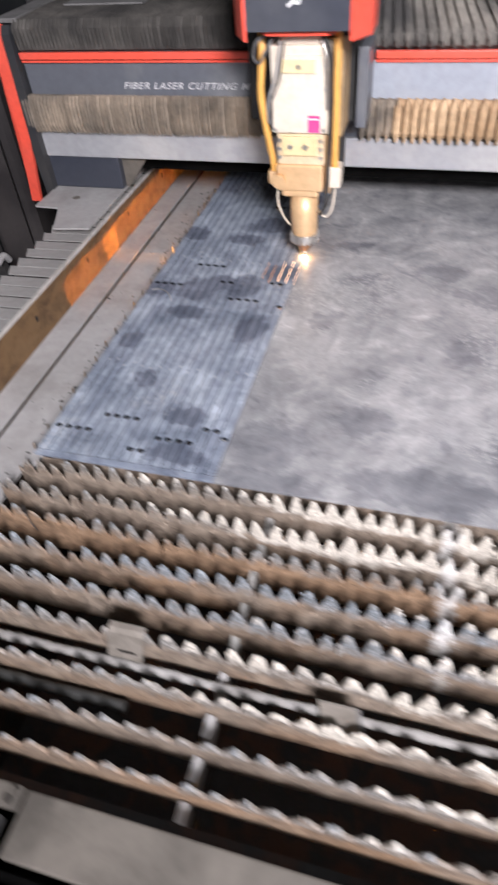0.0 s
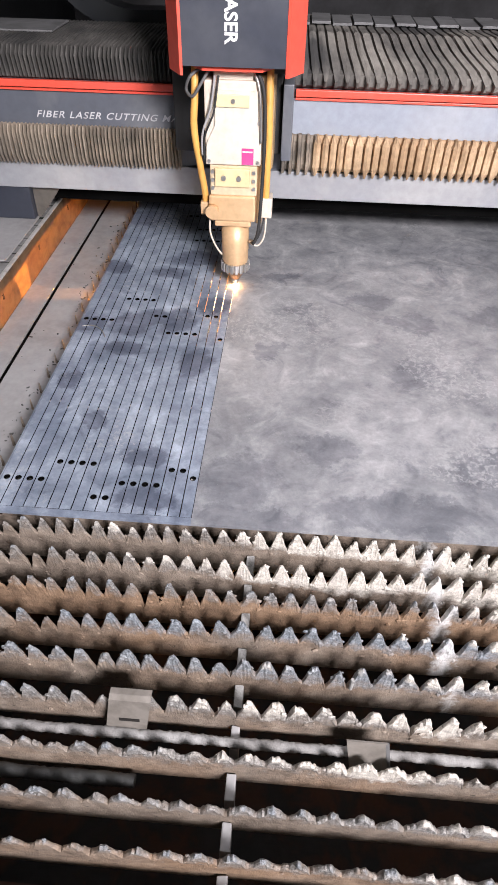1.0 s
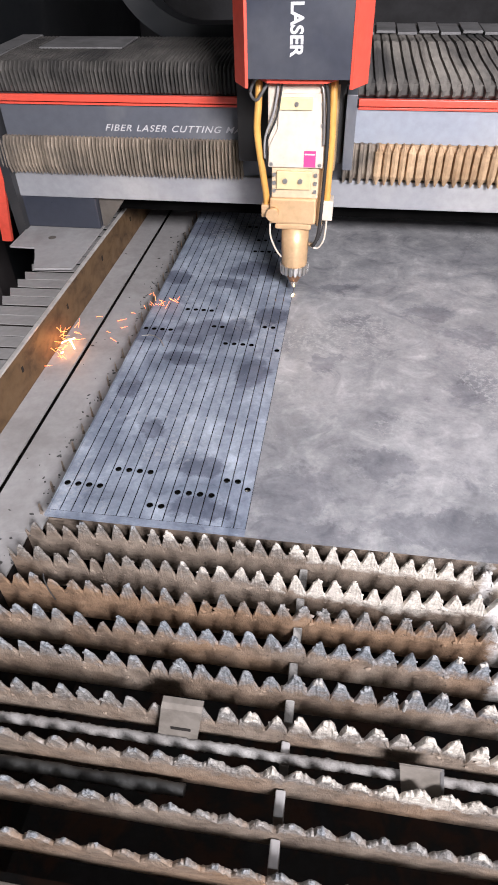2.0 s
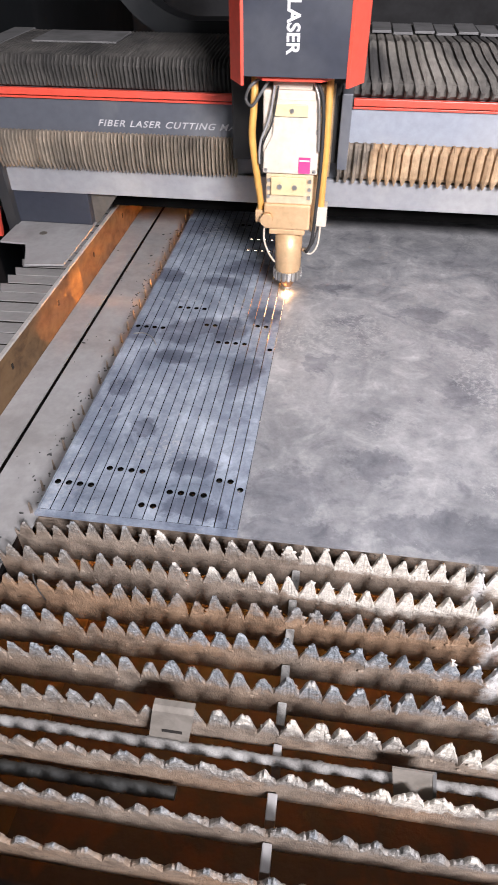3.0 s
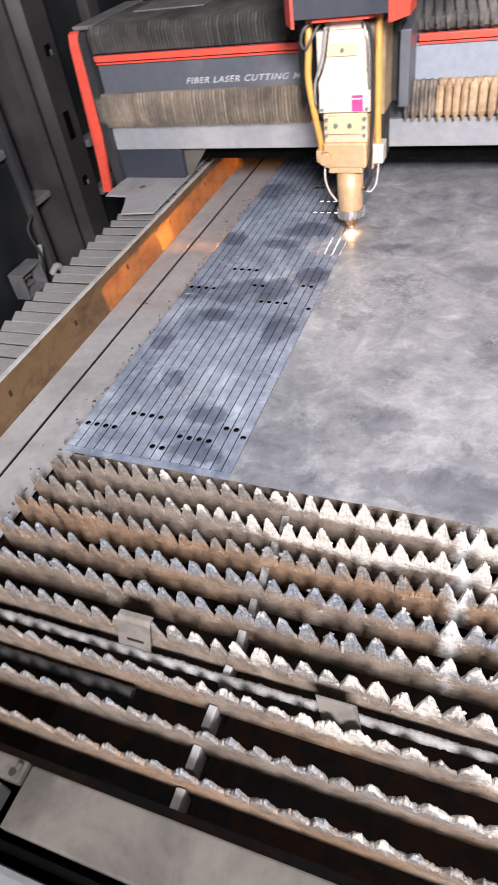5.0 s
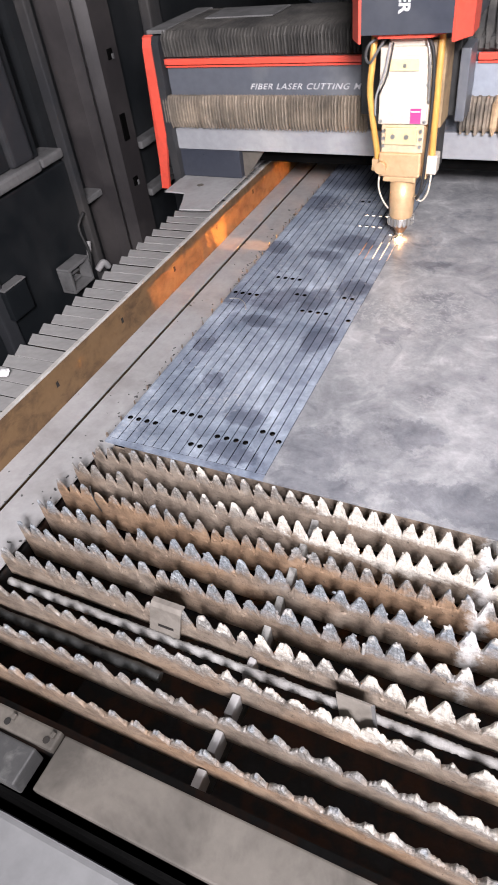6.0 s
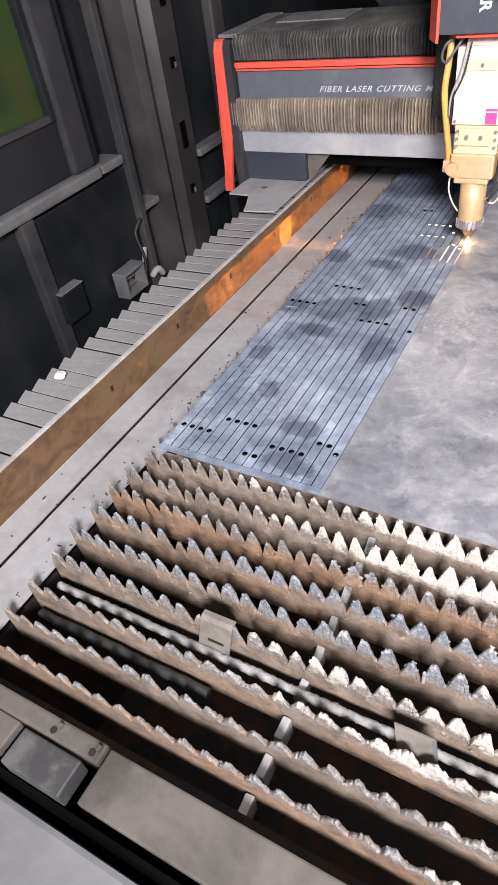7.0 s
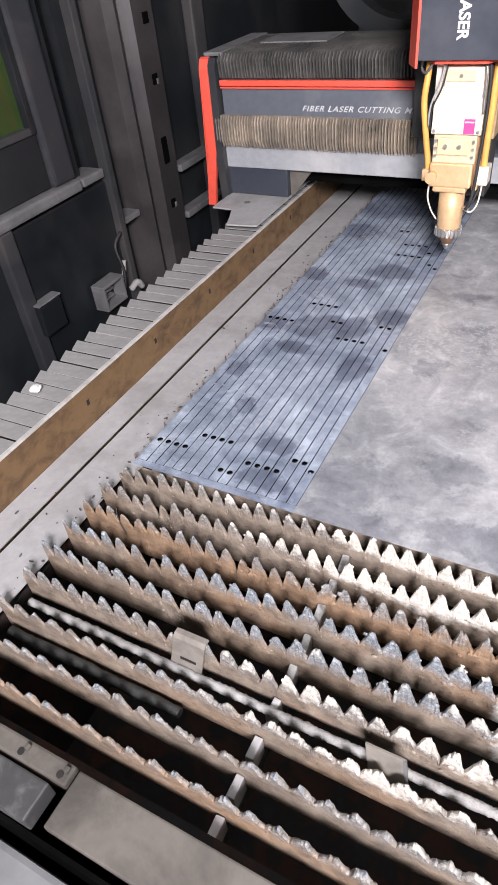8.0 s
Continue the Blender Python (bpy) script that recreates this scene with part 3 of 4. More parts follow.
def slat_mesh(seed, depth, blunt, tall, spike=False, tooth=0.0312):
    """A toothed slat along x, its tips at z = 0: thin plate, ragged teeth, lumpy slag on them."""
    rnd = random.Random(seed)
    x0, x1 = -0.045, 1.62
    per = 12
    n = int((x1 - x0) / tooth) * per
    shift = rnd.uniform(0.0, 1.0)
    amp, cols = {}, []
    for i in range(n + 1):
        x = x0 + i * tooth / per
        u = i / per + shift
        k, f = int(math.floor(u)), u - math.floor(u)
        if k not in amp:
            amp[k] = (depth * rnd.uniform(0.72, 1.02), rnd.uniform(0.0, 0.16) * depth + (rnd.uniform(0.1, 0.4) * depth if rnd.random() < 0.14 else 0), rnd.uniform(0.36, 0.60), rnd.uniform(0.0, blunt))
        a, low, mid, bl = amp[k]
        d = abs(f - mid) / (mid if f < mid else 1 - mid)
        d = max(0.0, d - bl) / (1 - bl)
        d = min(1.0, d)
        d = 0.45 * (math.sqrt(d * d + 0.03) - 0.173) / 0.842 + 0.55 * (0.5 - 0.5 * math.cos(math.pi * d)) if depth > 0.03 else d ** 0.8
        slag = noise.noise((x * 38, seed * 3.1, 0.0))
        z = -low - a * d * 0.96 + depth * 0.10 * slag + 0.0040 * noise.noise((x * 120, seed * 5.3, 2.0)) + 0.0036 * noise.noise((x * 290, seed * 2.3, 4.0)) + rnd.uniform(-0.0014, 0.0014)
        if spike and x < 0.0:
            z = max(-0.064, -0.026 - abs(x + 0.0398) * 15.0)
        thick = 0.0017 + max(0.0, 0.0019 * (0.55 + slag + 0.8 * x)) * rnd.uniform(0.5, 1.4)
        cols.append((x, z, thick))
    verts, faces = [], []
    levels = 7
    base = -depth - 0.008
    for x, z, th in cols:
        run = 0.006 * noise.noise((x * 24, seed, 1))
        zz = (z, z - 0.0022, z - 0.006, base + run, base - 0.012 + run, base - 0.026, -tall)
        tt = (th * 0.35, th, th * 0.95, 0.0022 + max(0, 0.0022 * noise.noise((x * 45, seed, 5))), 0.0020, 0.0018, 0.0018)
        zz = tuple(min(v, z - 0.001 * j) for j, v in enumerate(zz))
        wob = 0.0014 * noise.noise((x * 3, seed, 9))
        for s in (-1, 1):
            for zl, tl in zip(zz, tt):
                verts.append((x, wob + s * (tl + 0.0003 * noise.noise((x * 160, zl * 160, seed + s))), zl))
    row = 2 * levels
    for i in range(n):
        a, b = i * row, (i + 1) * row
        for j in range(levels - 1):
            faces.append((a + j, a + j + 1, b + j + 1, b + j))
            faces.append((a + levels + j, b + levels + j, b + levels + j + 1, a + levels + j + 1))
        faces.append((a, b, b + levels, a + levels))
    faces.append(tuple(range(levels)) + tuple(range(2 * levels - 1, levels - 1, -1)))
    e = n * row
    faces.append(tuple(e + i for i in range(levels - 1, -1, -1)) + tuple(e + levels + i for i in range(levels)))
    me = bpy.data.meshes.new("support_slat")
    me.from_pydata(verts, [], faces)
    me.materials.append(SLAT)
    return me, cols


# place along y and height of the tips of the open slats, from the sheet outwards
ROWS = ((-0.003, 0.845), (-0.063, 0.845), (-0.118, 0.845), (-0.174, 0.845), (-0.232, 0.845), (-0.291, 0.845), (-0.353, 0.831), (-0.410, 0.829), (-0.466, 0.839))
# paleness, blueness and rust of the open slats, from the sheet outwards
LOOKS = ((0.60, 0.1, 0.0), (0.74, 0.1, 0.1), (0.15, 0.3, 0.95), (0.1, 1.0, 0.35), (0.2, 0.8, 0.15), (0.50, 0.25, 0.05), (0.42, 0.15, 0.30), (0.05, 0.25, 0.10), (0.0, 0.1, 0.50))


def crust_bm(seed, cols, depth):
    """Lumps of frozen slag on the teeth of a slat."""
    rnd = random.Random(seed)
    bm = bmesh.new()
    for x, z, th in cols:
        if rnd.random() > (0.50 + 0.16 * x if depth > 0.03 else 0.22) or x < 0:
            continue
        low = z - abs(rnd.gauss(0, 1)) * depth * 0.35
        r = rnd.uniform(0.0010, 0.0039 if depth > 0.03 else 0.0028)
        b2 = bmesh.new()
        bmesh.ops.create_icosphere(b2, subdivisions=1, radius=r)
        for v in b2.verts:
            v.co *= rnd.uniform(0.7, 1.25)
        b2.transform(Matrix.Translation((x + rnd.uniform(-0.002, 0.002), -th * 0.75 if rnd.random() < 0.75 else th * 0.6, min(low, z - r * 0.3))) @ Matrix.Diagonal((rnd.uniform(0.8, 1.6), 0.75, rnd.uniform(0.8, 1.7), 1)))
        tmp = bpy.data.meshes.new("tmp")
        b2.to_mesh(tmp)
        b2.free()
        bm.from_mesh(tmp)
        bpy.data.meshes.remove(tmp)
    return bm


def slats():
    under = [slat_mesh(70 + i, 0.030, 0.12, 0.12, True)[0] for i in range(3)]
    for k in range(-8, 36):
        y, tips = (FRONT + k * PITCH, TIPS) if k > 0 else ROWS[-k]
        if k <= 0:
            depth = 0.045 if k > -5 else 0.042 if k == -5 else 0.026
            me, cols = slat_mesh(20 + k, depth, 0.16 if k > -4 else 0.24 if k > -6 else 0.34, 0.110 if k > -5 else 0.088, False, 0.0312 if k > -3 else 0.0335 if k > -6 else 0.0365)
        else:
            me = under[k % 3]
        ob = new("support_slat", me)
        ob.location = (0, y, tips)
        ob.color = (*LOOKS[-k], 1) if k <= 0 else (0.4, 0.2, 0.1, 1)
        worn = "rusty toothed steel slat with low worn slag-covered teeth" if k < -5 else "rusty toothed steel slat with slag on its teeth"
        tagged(ob, worn if k <= 0 else "rusty toothed steel slat under the sheet", "slat", "slats of the cutting bed")
        if k <= 0:
            lumps = part("slag_crust", crust_bm(50 + k, cols, depth), SLAT, ob, "lumpy pale frozen slag")
            lumps.color = (*LOOKS[-k], 1)
            tagged(lumps, "lumpy pale frozen slag", kind="stuff")


def slat_fittings():
    rnd = random.Random(12)
    holder = root("slat_holder", "slag-covered notched bar holding the slats", "bar")
    boxpart("bar", (0.4530, 0.4610, -0.505, 2.3, 0.70, 0.740), SOOT, holder)
    for k, (y, tips) in enumerate(ROWS):
        front = k > 4
        top = 0.776 if front else 0.774 + rnd.uniform(-0.006, 0.006)
        bm = bmesh.new()
        box(bm, 0.4505, 0.4635, y - (0.036 if front else 0.030), y - 0.0035, 0.735, top, 0.002)
        for v in bm.verts:
            v.co += 0.0014 * noise.noise(v.co * 60) * Vector((1, 1, 1)) + Vector((0, 0, (0.0 if front else 0.012) * (v.co.y - y + 0.02) / 0.02 if v.co.z > 0.76 else 0))
        part("post", bm, DUSTY if front else CRUST, holder, "pale flat-topped lug between the slats" if front else "slag-crusted lug between the slats")
    # bent plate hung over a slat, leaning outwards at its foot
    y = ROWS[5][0]
    clip_1 = root("clip_plate", "bent grey clip plate hooked on a slat", "clip", "clips on the slats")
    bm = bmesh.new()
    prism(bm, [(y + 0.004, 0.8465), (y - 0.004, 0.8475), (y - 0.008, 0.842), (y - 0.024, 0.765), (y - 0.0265, 0.7655), (y - 0.0105, 0.843), (y - 0.005, 0.8505), (y + 0.004, 0.8495)], "x", 0.289, 0.345)
    for v in bm.verts:
        v.co.x -= 0.012 * (0.85 - v.co.z) / 0.085
    part("plate", bm, CLIP, clip_1)
    bm = bmesh.new()
    prism(bm, [(y - 0.0193, 0.803), (y - 0.0183, 0.808), (y - 0.0190, 0.8082), (y - 0.0200, 0.8032)], "x", 0.2995, 0.3275)
    part("slit", bm, RECESS_SHADE, clip_1)
    bm = bmesh.new()
    tube(bm, [(0.303, y - 0.0225, 0.783), (0.318, y - 0.0222, 0.7845), (0.330, y - 0.0222, 0.7835)], 0.0016, 6)
    part("weld_bead", bm, LEDGE, clip_1)
    # plain plate standing between two slats
    clip_2 = root("clip_plate", "pale grey clip plate standing before a slat", "clip", "clips on the slats")
    bm = bmesh.new()
    prism(bm, [(-0.3235, 0.834), (-0.3265, 0.835), (-0.3375, 0.777), (-0.3350, 0.776)], "x", 0.603, 0.655)
    for v in bm.verts:
        v.co.x += 0.010 * (0.834 - v.co.z) / 0.06
    part("plate", bm, CLIP, clip_2)
    bm = bmesh.new()
    prism(bm, [(-0.3235, 0.834), (-0.3275, 0.8345), (-0.3385, 0.777), (-0.3350, 0.776)], "x", 0.653, 0.6575)
    for v in bm.verts:
        v.co.x += 0.010 * (0.834 - v.co.z) / 0.06
    part("flange", bm, LEDGE, clip_2)
    for (xa, xb, y, z, r, m, lab) in ((-0.015, 1.6, -0.3195, 0.784, 0.0069, BAR_CRUST, "pale slag-crusted bar between the slats"), (-0.02, 0.33, -0.372, 0.765, 0.0085, SOOT, "dark sooty rod low between the slats")):
        bm = bmesh.new()
        n = int((xb - xa) / 0.003)
        pts = []
        for i in range(n + 1):
            x = xa + (xb - xa) * i / n
            pts.append((x, y + 0.0010 * noise.noise((x * 14, 0, z)), z + 0.0012 * noise.noise((x * 11, 4, z))))
        tube(bm, pts, r, 12, 1)
        for v in bm.verts:
            fat = 1.03 + 0.16 * noise.noise((v.co.x * 17, z, 2.0)) + 0.07 * noise.noise((v.co.x * 61, z, 7.0))
            v.co.y, v.co.z = y + (v.co.y - y) * fat, z + (v.co.z - z) * fat
            v.co += 0.0020 * Vector((0.4 * noise.noise(v.co * 150), noise.noise(v.co * 210), noise.noise(v.co * 210 + Vector((3, 3, 3)))))
        thing("crusted_bar" if r < 0.007 else "sooty_rod", bm, m, lab, "bar")


def loose_bits():
    rnd = random.Random(31)
    bm = bmesh.new()
    for x, y in ((-0.09, -0.02), (-0.10, 0.13), (-0.075, 0.26), (-0.21, 0.17), (-0.08, 0.47), (-0.13, 0.62), (-0.20, 0.45), (-0.07, 0.86), (-0.085, 1.05), (-0.10, -0.25), (-0.20, -0.10), (-0.14, 0.95)) + tuple((rnd.uniform(-0.075, -0.03), rnd.uniform(-0.45, 1.3)) for i in range(150)) + tuple((rnd.uniform(-0.215, -0.07), rnd.uniform(-0.4, 1.3)) for i in range(24)):
        b2 = bmesh.new()
        bmesh.ops.create_icosphere(b2, subdivisions=1, radius=rnd.uniform(0.0009, 0.0036))
        b2.transform(Matrix.Translation((x, y, 0.7915)) @ Matrix.Rotation(rnd.uniform(0, 3), 4, "Z") @ Matrix.Diagonal((rnd.uniform(0.6, 1.8), 0.7, 0.6, 1)))
        tmp = bpy.data.meshes.new("tmp")
        b2.to_mesh(tmp)
        b2.free()
        bm.from_mesh(tmp)
        bpy.data.meshes.remove(tmp)
    thing("metal_crumbs", bm, WORN, "small dark metal crumbs on the dusty plates", "crumbs", kind="stuff")
    bm = bmesh.new()
    y = ROWS[2][0] - 0.006
    tube(bm, [(0.055, y, 0.785), (0.052, y - 0.003, 0.815), (0.050, y - 0.002, 0.842), (0.051, y, 0.856)], 0.0011, 6)
    thing("wire_scrap", bm, WORN, "thin burnt wire stuck upright on a slat", "wire")
    bm = bmesh.new()
    y = ROWS[4][0] - 0.0045
    tube(bm, [(0.617, y, 0.822), (0.6165, y - 0.001, 0.810), (0.616, y - 0.001, 0.797)], 0.0028, 8)
    thing("slag_drip", bm, CRUST, "pale slag drip frozen on a slat", "slag")
    bm = bmesh.new()
    tube(bm, [(0.012, 0.575, 0.8515), (0.035, 0.580, 0.8515), (0.060, 0.565, 0.8515), (0.078, 0.535, 0.8515)], 0.0013, 6)
    thing("wire_curl", bm, STEEL, "curled bright wire lying on the cut strips", "wire")


STRIP_W = 0.0207
# rows of holes: first strip, last strip, y
HOLES = ((0, 3, 0.0795), (4, 7, 0.1255), (8, 9, 0.045), (10, 13, 0.082), (14, 15, 0.122), (16, 16, 0.104),
         (0, 3, 0.612), (4, 7, 0.713), (8, 9, 0.639), (10, 13, 0.568), (14, 15, 0.650), (16, 16, 0.552),
         (8, 9, 1.232), (10, 13, 1.062), (10, 13, 1.138), (14, 14, 1.095), (15, 15, 1.020), (16, 16, 1.000))


def strip_bm(x0, x1, y0, y1, z0, z1, ys, r):
    """A flat bar along y with round holes bored through it at ys."""
    bm = bmesh.new()
    cx, h = (x0 + x1) / 2, (x1 - x0) / 2
    n = 16
    stops = [y0]
    for y in sorted(ys):
        stops += [y - h, y + h]
    stops.append(y1)
    for i in range(0, len(stops), 2):
        box(bm, x0, x1, stops[i], stops[i + 1], z0, z1)
    # side walls get the second, near-black material: kerf shade put into colour
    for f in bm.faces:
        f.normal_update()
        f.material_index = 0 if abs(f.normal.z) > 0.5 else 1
    for y in ys:
        out, edge, hole = [], [], []
        for k in range(n):
            a = 2 * math.pi * (k + 0.5) / n
            s = h / max(abs(math.cos(a)), abs(math.sin(a)))
            out.append((cx + s * math.cos(a), y + s * math.sin(a)))
            edge.append((cx + 1.28 * r * math.cos(a), y + 1.28 * r * math.sin(a)))
            hole.append((cx + r * math.cos(a), y + r * math.sin(a)))
        ring = [[bm.verts.new((*p, z)) for p in pts] for pts, z in ((out, z1), (edge, z1), (hole, z1 - 0.0006), (hole, z0), (out, z0))]
        for j, (a, b) in enumerate(zip(ring, ring[1:] + ring[:1])):
            for k in range(n):
                f = bm.faces.new((a[k], a[(k + 1) % n], b[(k + 1) % n], b[k]))
                f.material_index = 0 if j == 0 else 1
        for sx in (-1, 1):
            for sy in (-1, 1):
                k = {(1, 1): 2, (-1, 1): 6, (-1, -1): 10, (1, -1): 14}[(sx, sy)] - 1
                for z, rg in ((z1, ring[0]), (z0, ring[4])):
                    c = bm.verts.new((cx + sx * h, y + sy * h, z))
                    bm.faces.new((rg[k], c, rg[(k + 1) % n]))
    return bm


def sheet():
    s = root("steel_sheet", "grey mill-scale steel sheet, partly cut into narrow strips", "steel sheet")
    kerf, end = 0.0017, 2.05
    xr = 17 * STRIP_W + 0.0032 - 0.0007
    bm = bmesh.new()
    box(bm, xr, 1.55, 0.0, end, TOP - 0.0055, TOP)
    for f in bm.faces:
        f.normal_update()
        f.material_index = 1 if abs(f.normal.x) > 0.5 else 0
    part("plate", bm, SHEET, s).data.materials.append(SHADE_BLACK)
    bm = bmesh.new()
    box(bm, 0.0, xr, 0.0, 0.0125, TOP - 0.0055, TOP)
    part("front_border", bm, STRIP, s)
    bm = bmesh.new()
    box(bm, 0.0, 0.0032 - kerf, 0.0135, end, TOP - 0.0055, TOP)
    part("side_border", bm, STRIP, s)
    for i in range(17):
        x0 = 0.0032 + i * STRIP_W
        ys = [y for a, b, y in HOLES if a <= i <= b]
        sag = random.uniform(-0.0004, 0.0)
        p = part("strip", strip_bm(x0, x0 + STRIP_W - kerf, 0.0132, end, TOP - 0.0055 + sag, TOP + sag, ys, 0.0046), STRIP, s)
        p.data.materials.append(SHADE_BLACK)
    # bridges that still hold the strips
    for i in range(17):
        for y in (0.288, 0.742):
            bm = bmesh.new()
            x = 0.0032 + (i + 1) * STRIP_W - kerf
            yy = y + random.uniform(-0.012, 0.012)
            box(bm, x - 0.0002, x + kerf + 0.0002, yy, yy + 0.003, TOP - 0.0035, TOP + 0.0004)
            part("bridge", bm, STEEL, s)


def way_cover():
    """Pleated grey cover along the outer side of the rail, a tilted plate for each fold."""
    c = root("way_cover", "pale grey dusty pleated cover along the rail", "bellows")
    bm = bmesh.new()
    w, t = 0.0455, 0.0018
    prism(bm, [(-0.231, 0.0), (-0.360, 0.0), (-0.368, 0.016), (-0.382, w), (-0.231, w)], "z", 0.0, t)
    for v in bm.verts:
        v.co.z += 0.886 - v.co.y * 0.080 - (0.003 if v.co.x < -0.36 else 0)
    me = mesh_of("pleat", bm, CLOTHG)
    for i in range(69):
        p = new("pleat", me)
        p.parent = c
        p.location = (random.uniform(-0.0015, 0.0015), -0.9 + i * 0.0462 + random.uniform(-0.0018, 0.0018), random.uniform(-0.0012, 0.0012))
    bm = bmesh.new()
    box(bm, -0.358, -0.233, -0.9, 2.3, 0.0, 0.868)
    thing("cover_base", bm, RECESS_SHADE, "dark beam under the pleated cover", "beam")
    bm = bmesh.new()
    bmesh.ops.create_icosphere(bm, subdivisions=2, radius=0.016)
    for v in bm.verts:
        v.co = Vector((v.co.x * 0.9, v.co.y * 0.8, v.co.z * 0.5)) + 0.006 * Vector((noise.noise(v.co * 90), noise.noise(v.co * 90 + Vector((5, 1, 2))), 0))
        v.co += Vector((-0.318, 0.080, 0.898))
    thing("paper_scrap", bm, WHITE, "crumpled white paper scrap on the pleated cover", "scrap")


# ---- the gantry (local y = 0 is the nozzle's axis) ----
HX = 0.3565


def pleats(x0, x1, pitch, prof, rnd, depth, lean=0.0, taut=False):
    """Folds along x; prof: rows of (y, z, dy, dz) of the cloth's section, pushed out at each fold."""
    xs, x = [], x0
    shape = ((0, 0), (0.10, 0.9), (0.45, 1.06), (0.86, 0.8), (0.94, 0)) if taut else ((0, 0), (0.18, 1), (0.34, 1.06), (0.50, 0.9), (0.62, 0))
    while x < x1:
        p = pitch * rnd.uniform(0.86, 1.14)
        xs += [(x + u * p, o, x + 0.45 * p) for u, o in shape]
        x += p
    bm = bmesh.new()
    cols = []
    for x, o, mid in xs:
        f = o * depth * rnd.uniform(0.88, 1.12)
        col = []
        for i, (y, z, dy, dz) in enumerate(prof):
            # taut folds are pinched at their ends
            pinch = 0.6 if taut and (i < 3 if lean else i < 2 or i > len(prof) - 3) else 0.0
            xx = x + (mid - x) * pinch - lean * (x - x0) * max(0.0, z - prof[2][1])
            col.append(bm.verts.new((xx, y + dy * f, z + dz * f)))
        cols.append(col)
    for a, b in zip(cols, cols[1:]):
        for i in range(len(prof) - 1):
            bm.faces.new((a[i], b[i], b[i + 1], a[i + 1]))
    return bm


def lettering(body, size, material, parent, m, shear=0.0, gap=1.0, bold=0.0):
    cu = bpy.data.curves.new("lettering", "FONT")
    cu.body, cu.size, cu.extrude, cu.shear, cu.space_character = body, size, 0.0004, shear, gap
    cu.offset = bold
    tmp = bpy.data.objects.new("lettering", cu)
    scene.collection.objects.link(tmp)
    me = bpy.data.meshes.new_from_object(tmp.evaluated_get(bpy.context.evaluated_depsgraph_get()))
    bpy.data.objects.remove(tmp)
    me.materials.clear()
    me.materials.append(material)
    ob = new("lettering", me)
    ob.parent = parent
    ob.matrix_basis = m
    return ob


def gantry():
    rnd = random.Random(4)
    g = root("gantry", "slate blue gantry beam with red strips and dusty bellows", "gantry")
    F = 0.22
    boxpart("beam", (-0.455, 1.9, F + 0.004, F + 0.30, 1.06, 1.30), NAVY, g, 0.004)
    boxpart("name_panel", (-0.452, 0.30, F - 0.004, F + 0.003, 1.163, 1.2445), NAVY, g, 0.002, "slate blue panel with white lettering")
    # right half: same panel, bright reflection painted in
    boxpart("name_panel", (0.302, 1.9, F - 0.004, F + 0.003, 1.163, 1.2445), NAVY_SHEEN, g, 0.002, "slate blue panel, lightened for its reflection")
    boxpart("lower_plate", (-0.462, 1.9, F - 0.006, F + 0.05, 1.000, 1.072), GREYP, g, 0.003, "grey painted lower plate")
    # black box and strip added for the dark opening under the beam
    boxpart("underside", (-0.2, 1.9, F + 0.09, F + 0.30, 0.97, 1.055), SHADE_BLACK, g)
    boxpart("shade_strip", (-0.215, 1.9, F + 0.06, F + 0.075, 0.948, 1.03), SHADE_BLACK, g, 0.0, "black strip standing in for the shade under the beam")
    for x0, x1 in ((-0.452, 0.196), (0.484, 1.9)):
        s = boxpart("red_strip", (x0, x1, F - 0.016, F - 0.004, 1.2505, 1.2665), RED, g, 0.002, "signal red strip")
        boxpart("strip_lip", (x0, x1, F - 0.012, F - 0.004, 1.2425, 1.2475), RED, s, 0.001)
    # lower bellows
    low = [(F + 0.0, 1.164, 0, 0.1), (F - 0.008, 1.160, -0.8, 0.35), (F - 0.014, 1.150, -1, 0), (F - 0.014, 1.094, -1, 0), (F - 0.008, 1.081, -0.8, -0.5), (F + 0.0, 1.075, 0, 0)]
    part("lower_bellows", pleats(-0.475, 0.198, 0.0100, low, rnd, 0.019), CLOTHT, g, "tan dusty close-pleated bellows")
    part("lower_bellows", pleats(0.455, 0.535, 0.0200, low, rnd, 0.018), CLOTHT, g, "brown dusty bellows")
    part("lower_bellows", pleats(0.535, 1.9, 0.0215, low, rnd, 0.022, 0.0, True), CLOTHO, g, "tan orange stretched bellows")
    # upper bellows
    up = [(F + 0.0, 1.267, 0, 0), (F - 0.004, 1.273, -0.6, 0), (F - 0.004, 1.318, -1, 0.2), (F + 0.004, 1.328, -0.5, 0.6), (F + 0.10, 1.337, 0, 0.28), (F + 0.31, 1.338, 0, 0.15), (F + 0.312, 1.28, 0, 0)]
    part("upper_bellows", pleats(-0.450, 0.25, 0.0104, up, rnd, 0.018), CLOTHK, g, "dark grey dusty bellows over the beam")
    upr = [(F + 0.0, 1.267, 0, 0), (F - 0.012, 1.276, -0.8, 0), (F - 0.016, 1.300, -1, -0.6), (F + 0.004, 1.308, -0.6, 0.4), (F + 0.045, 1.340, -0.9, 0.4), (F + 0.07, 1.358, -0.4, 0.8), (F + 0.13, 1.366, 0, 0.25), (F + 0.31, 1.366, 0, 0.25)]
    part("upper_bellows", pleats(0.44, 1.95, 0.0245, upr, rnd, 0.018, 2.6, True), CLOTHD, g, "dark grey dusty stretched bellows over the beam")
    for i in range(26):
        x = 0.46 + i * 0.052
        boxpart("fold_plate", (x, x + 0.047, F + 0.15, F + 0.27, 1.371 + 0.003 * (i % 2), 1.377 + 0.003 * (i % 2)), LEDGE, g, 0.001)
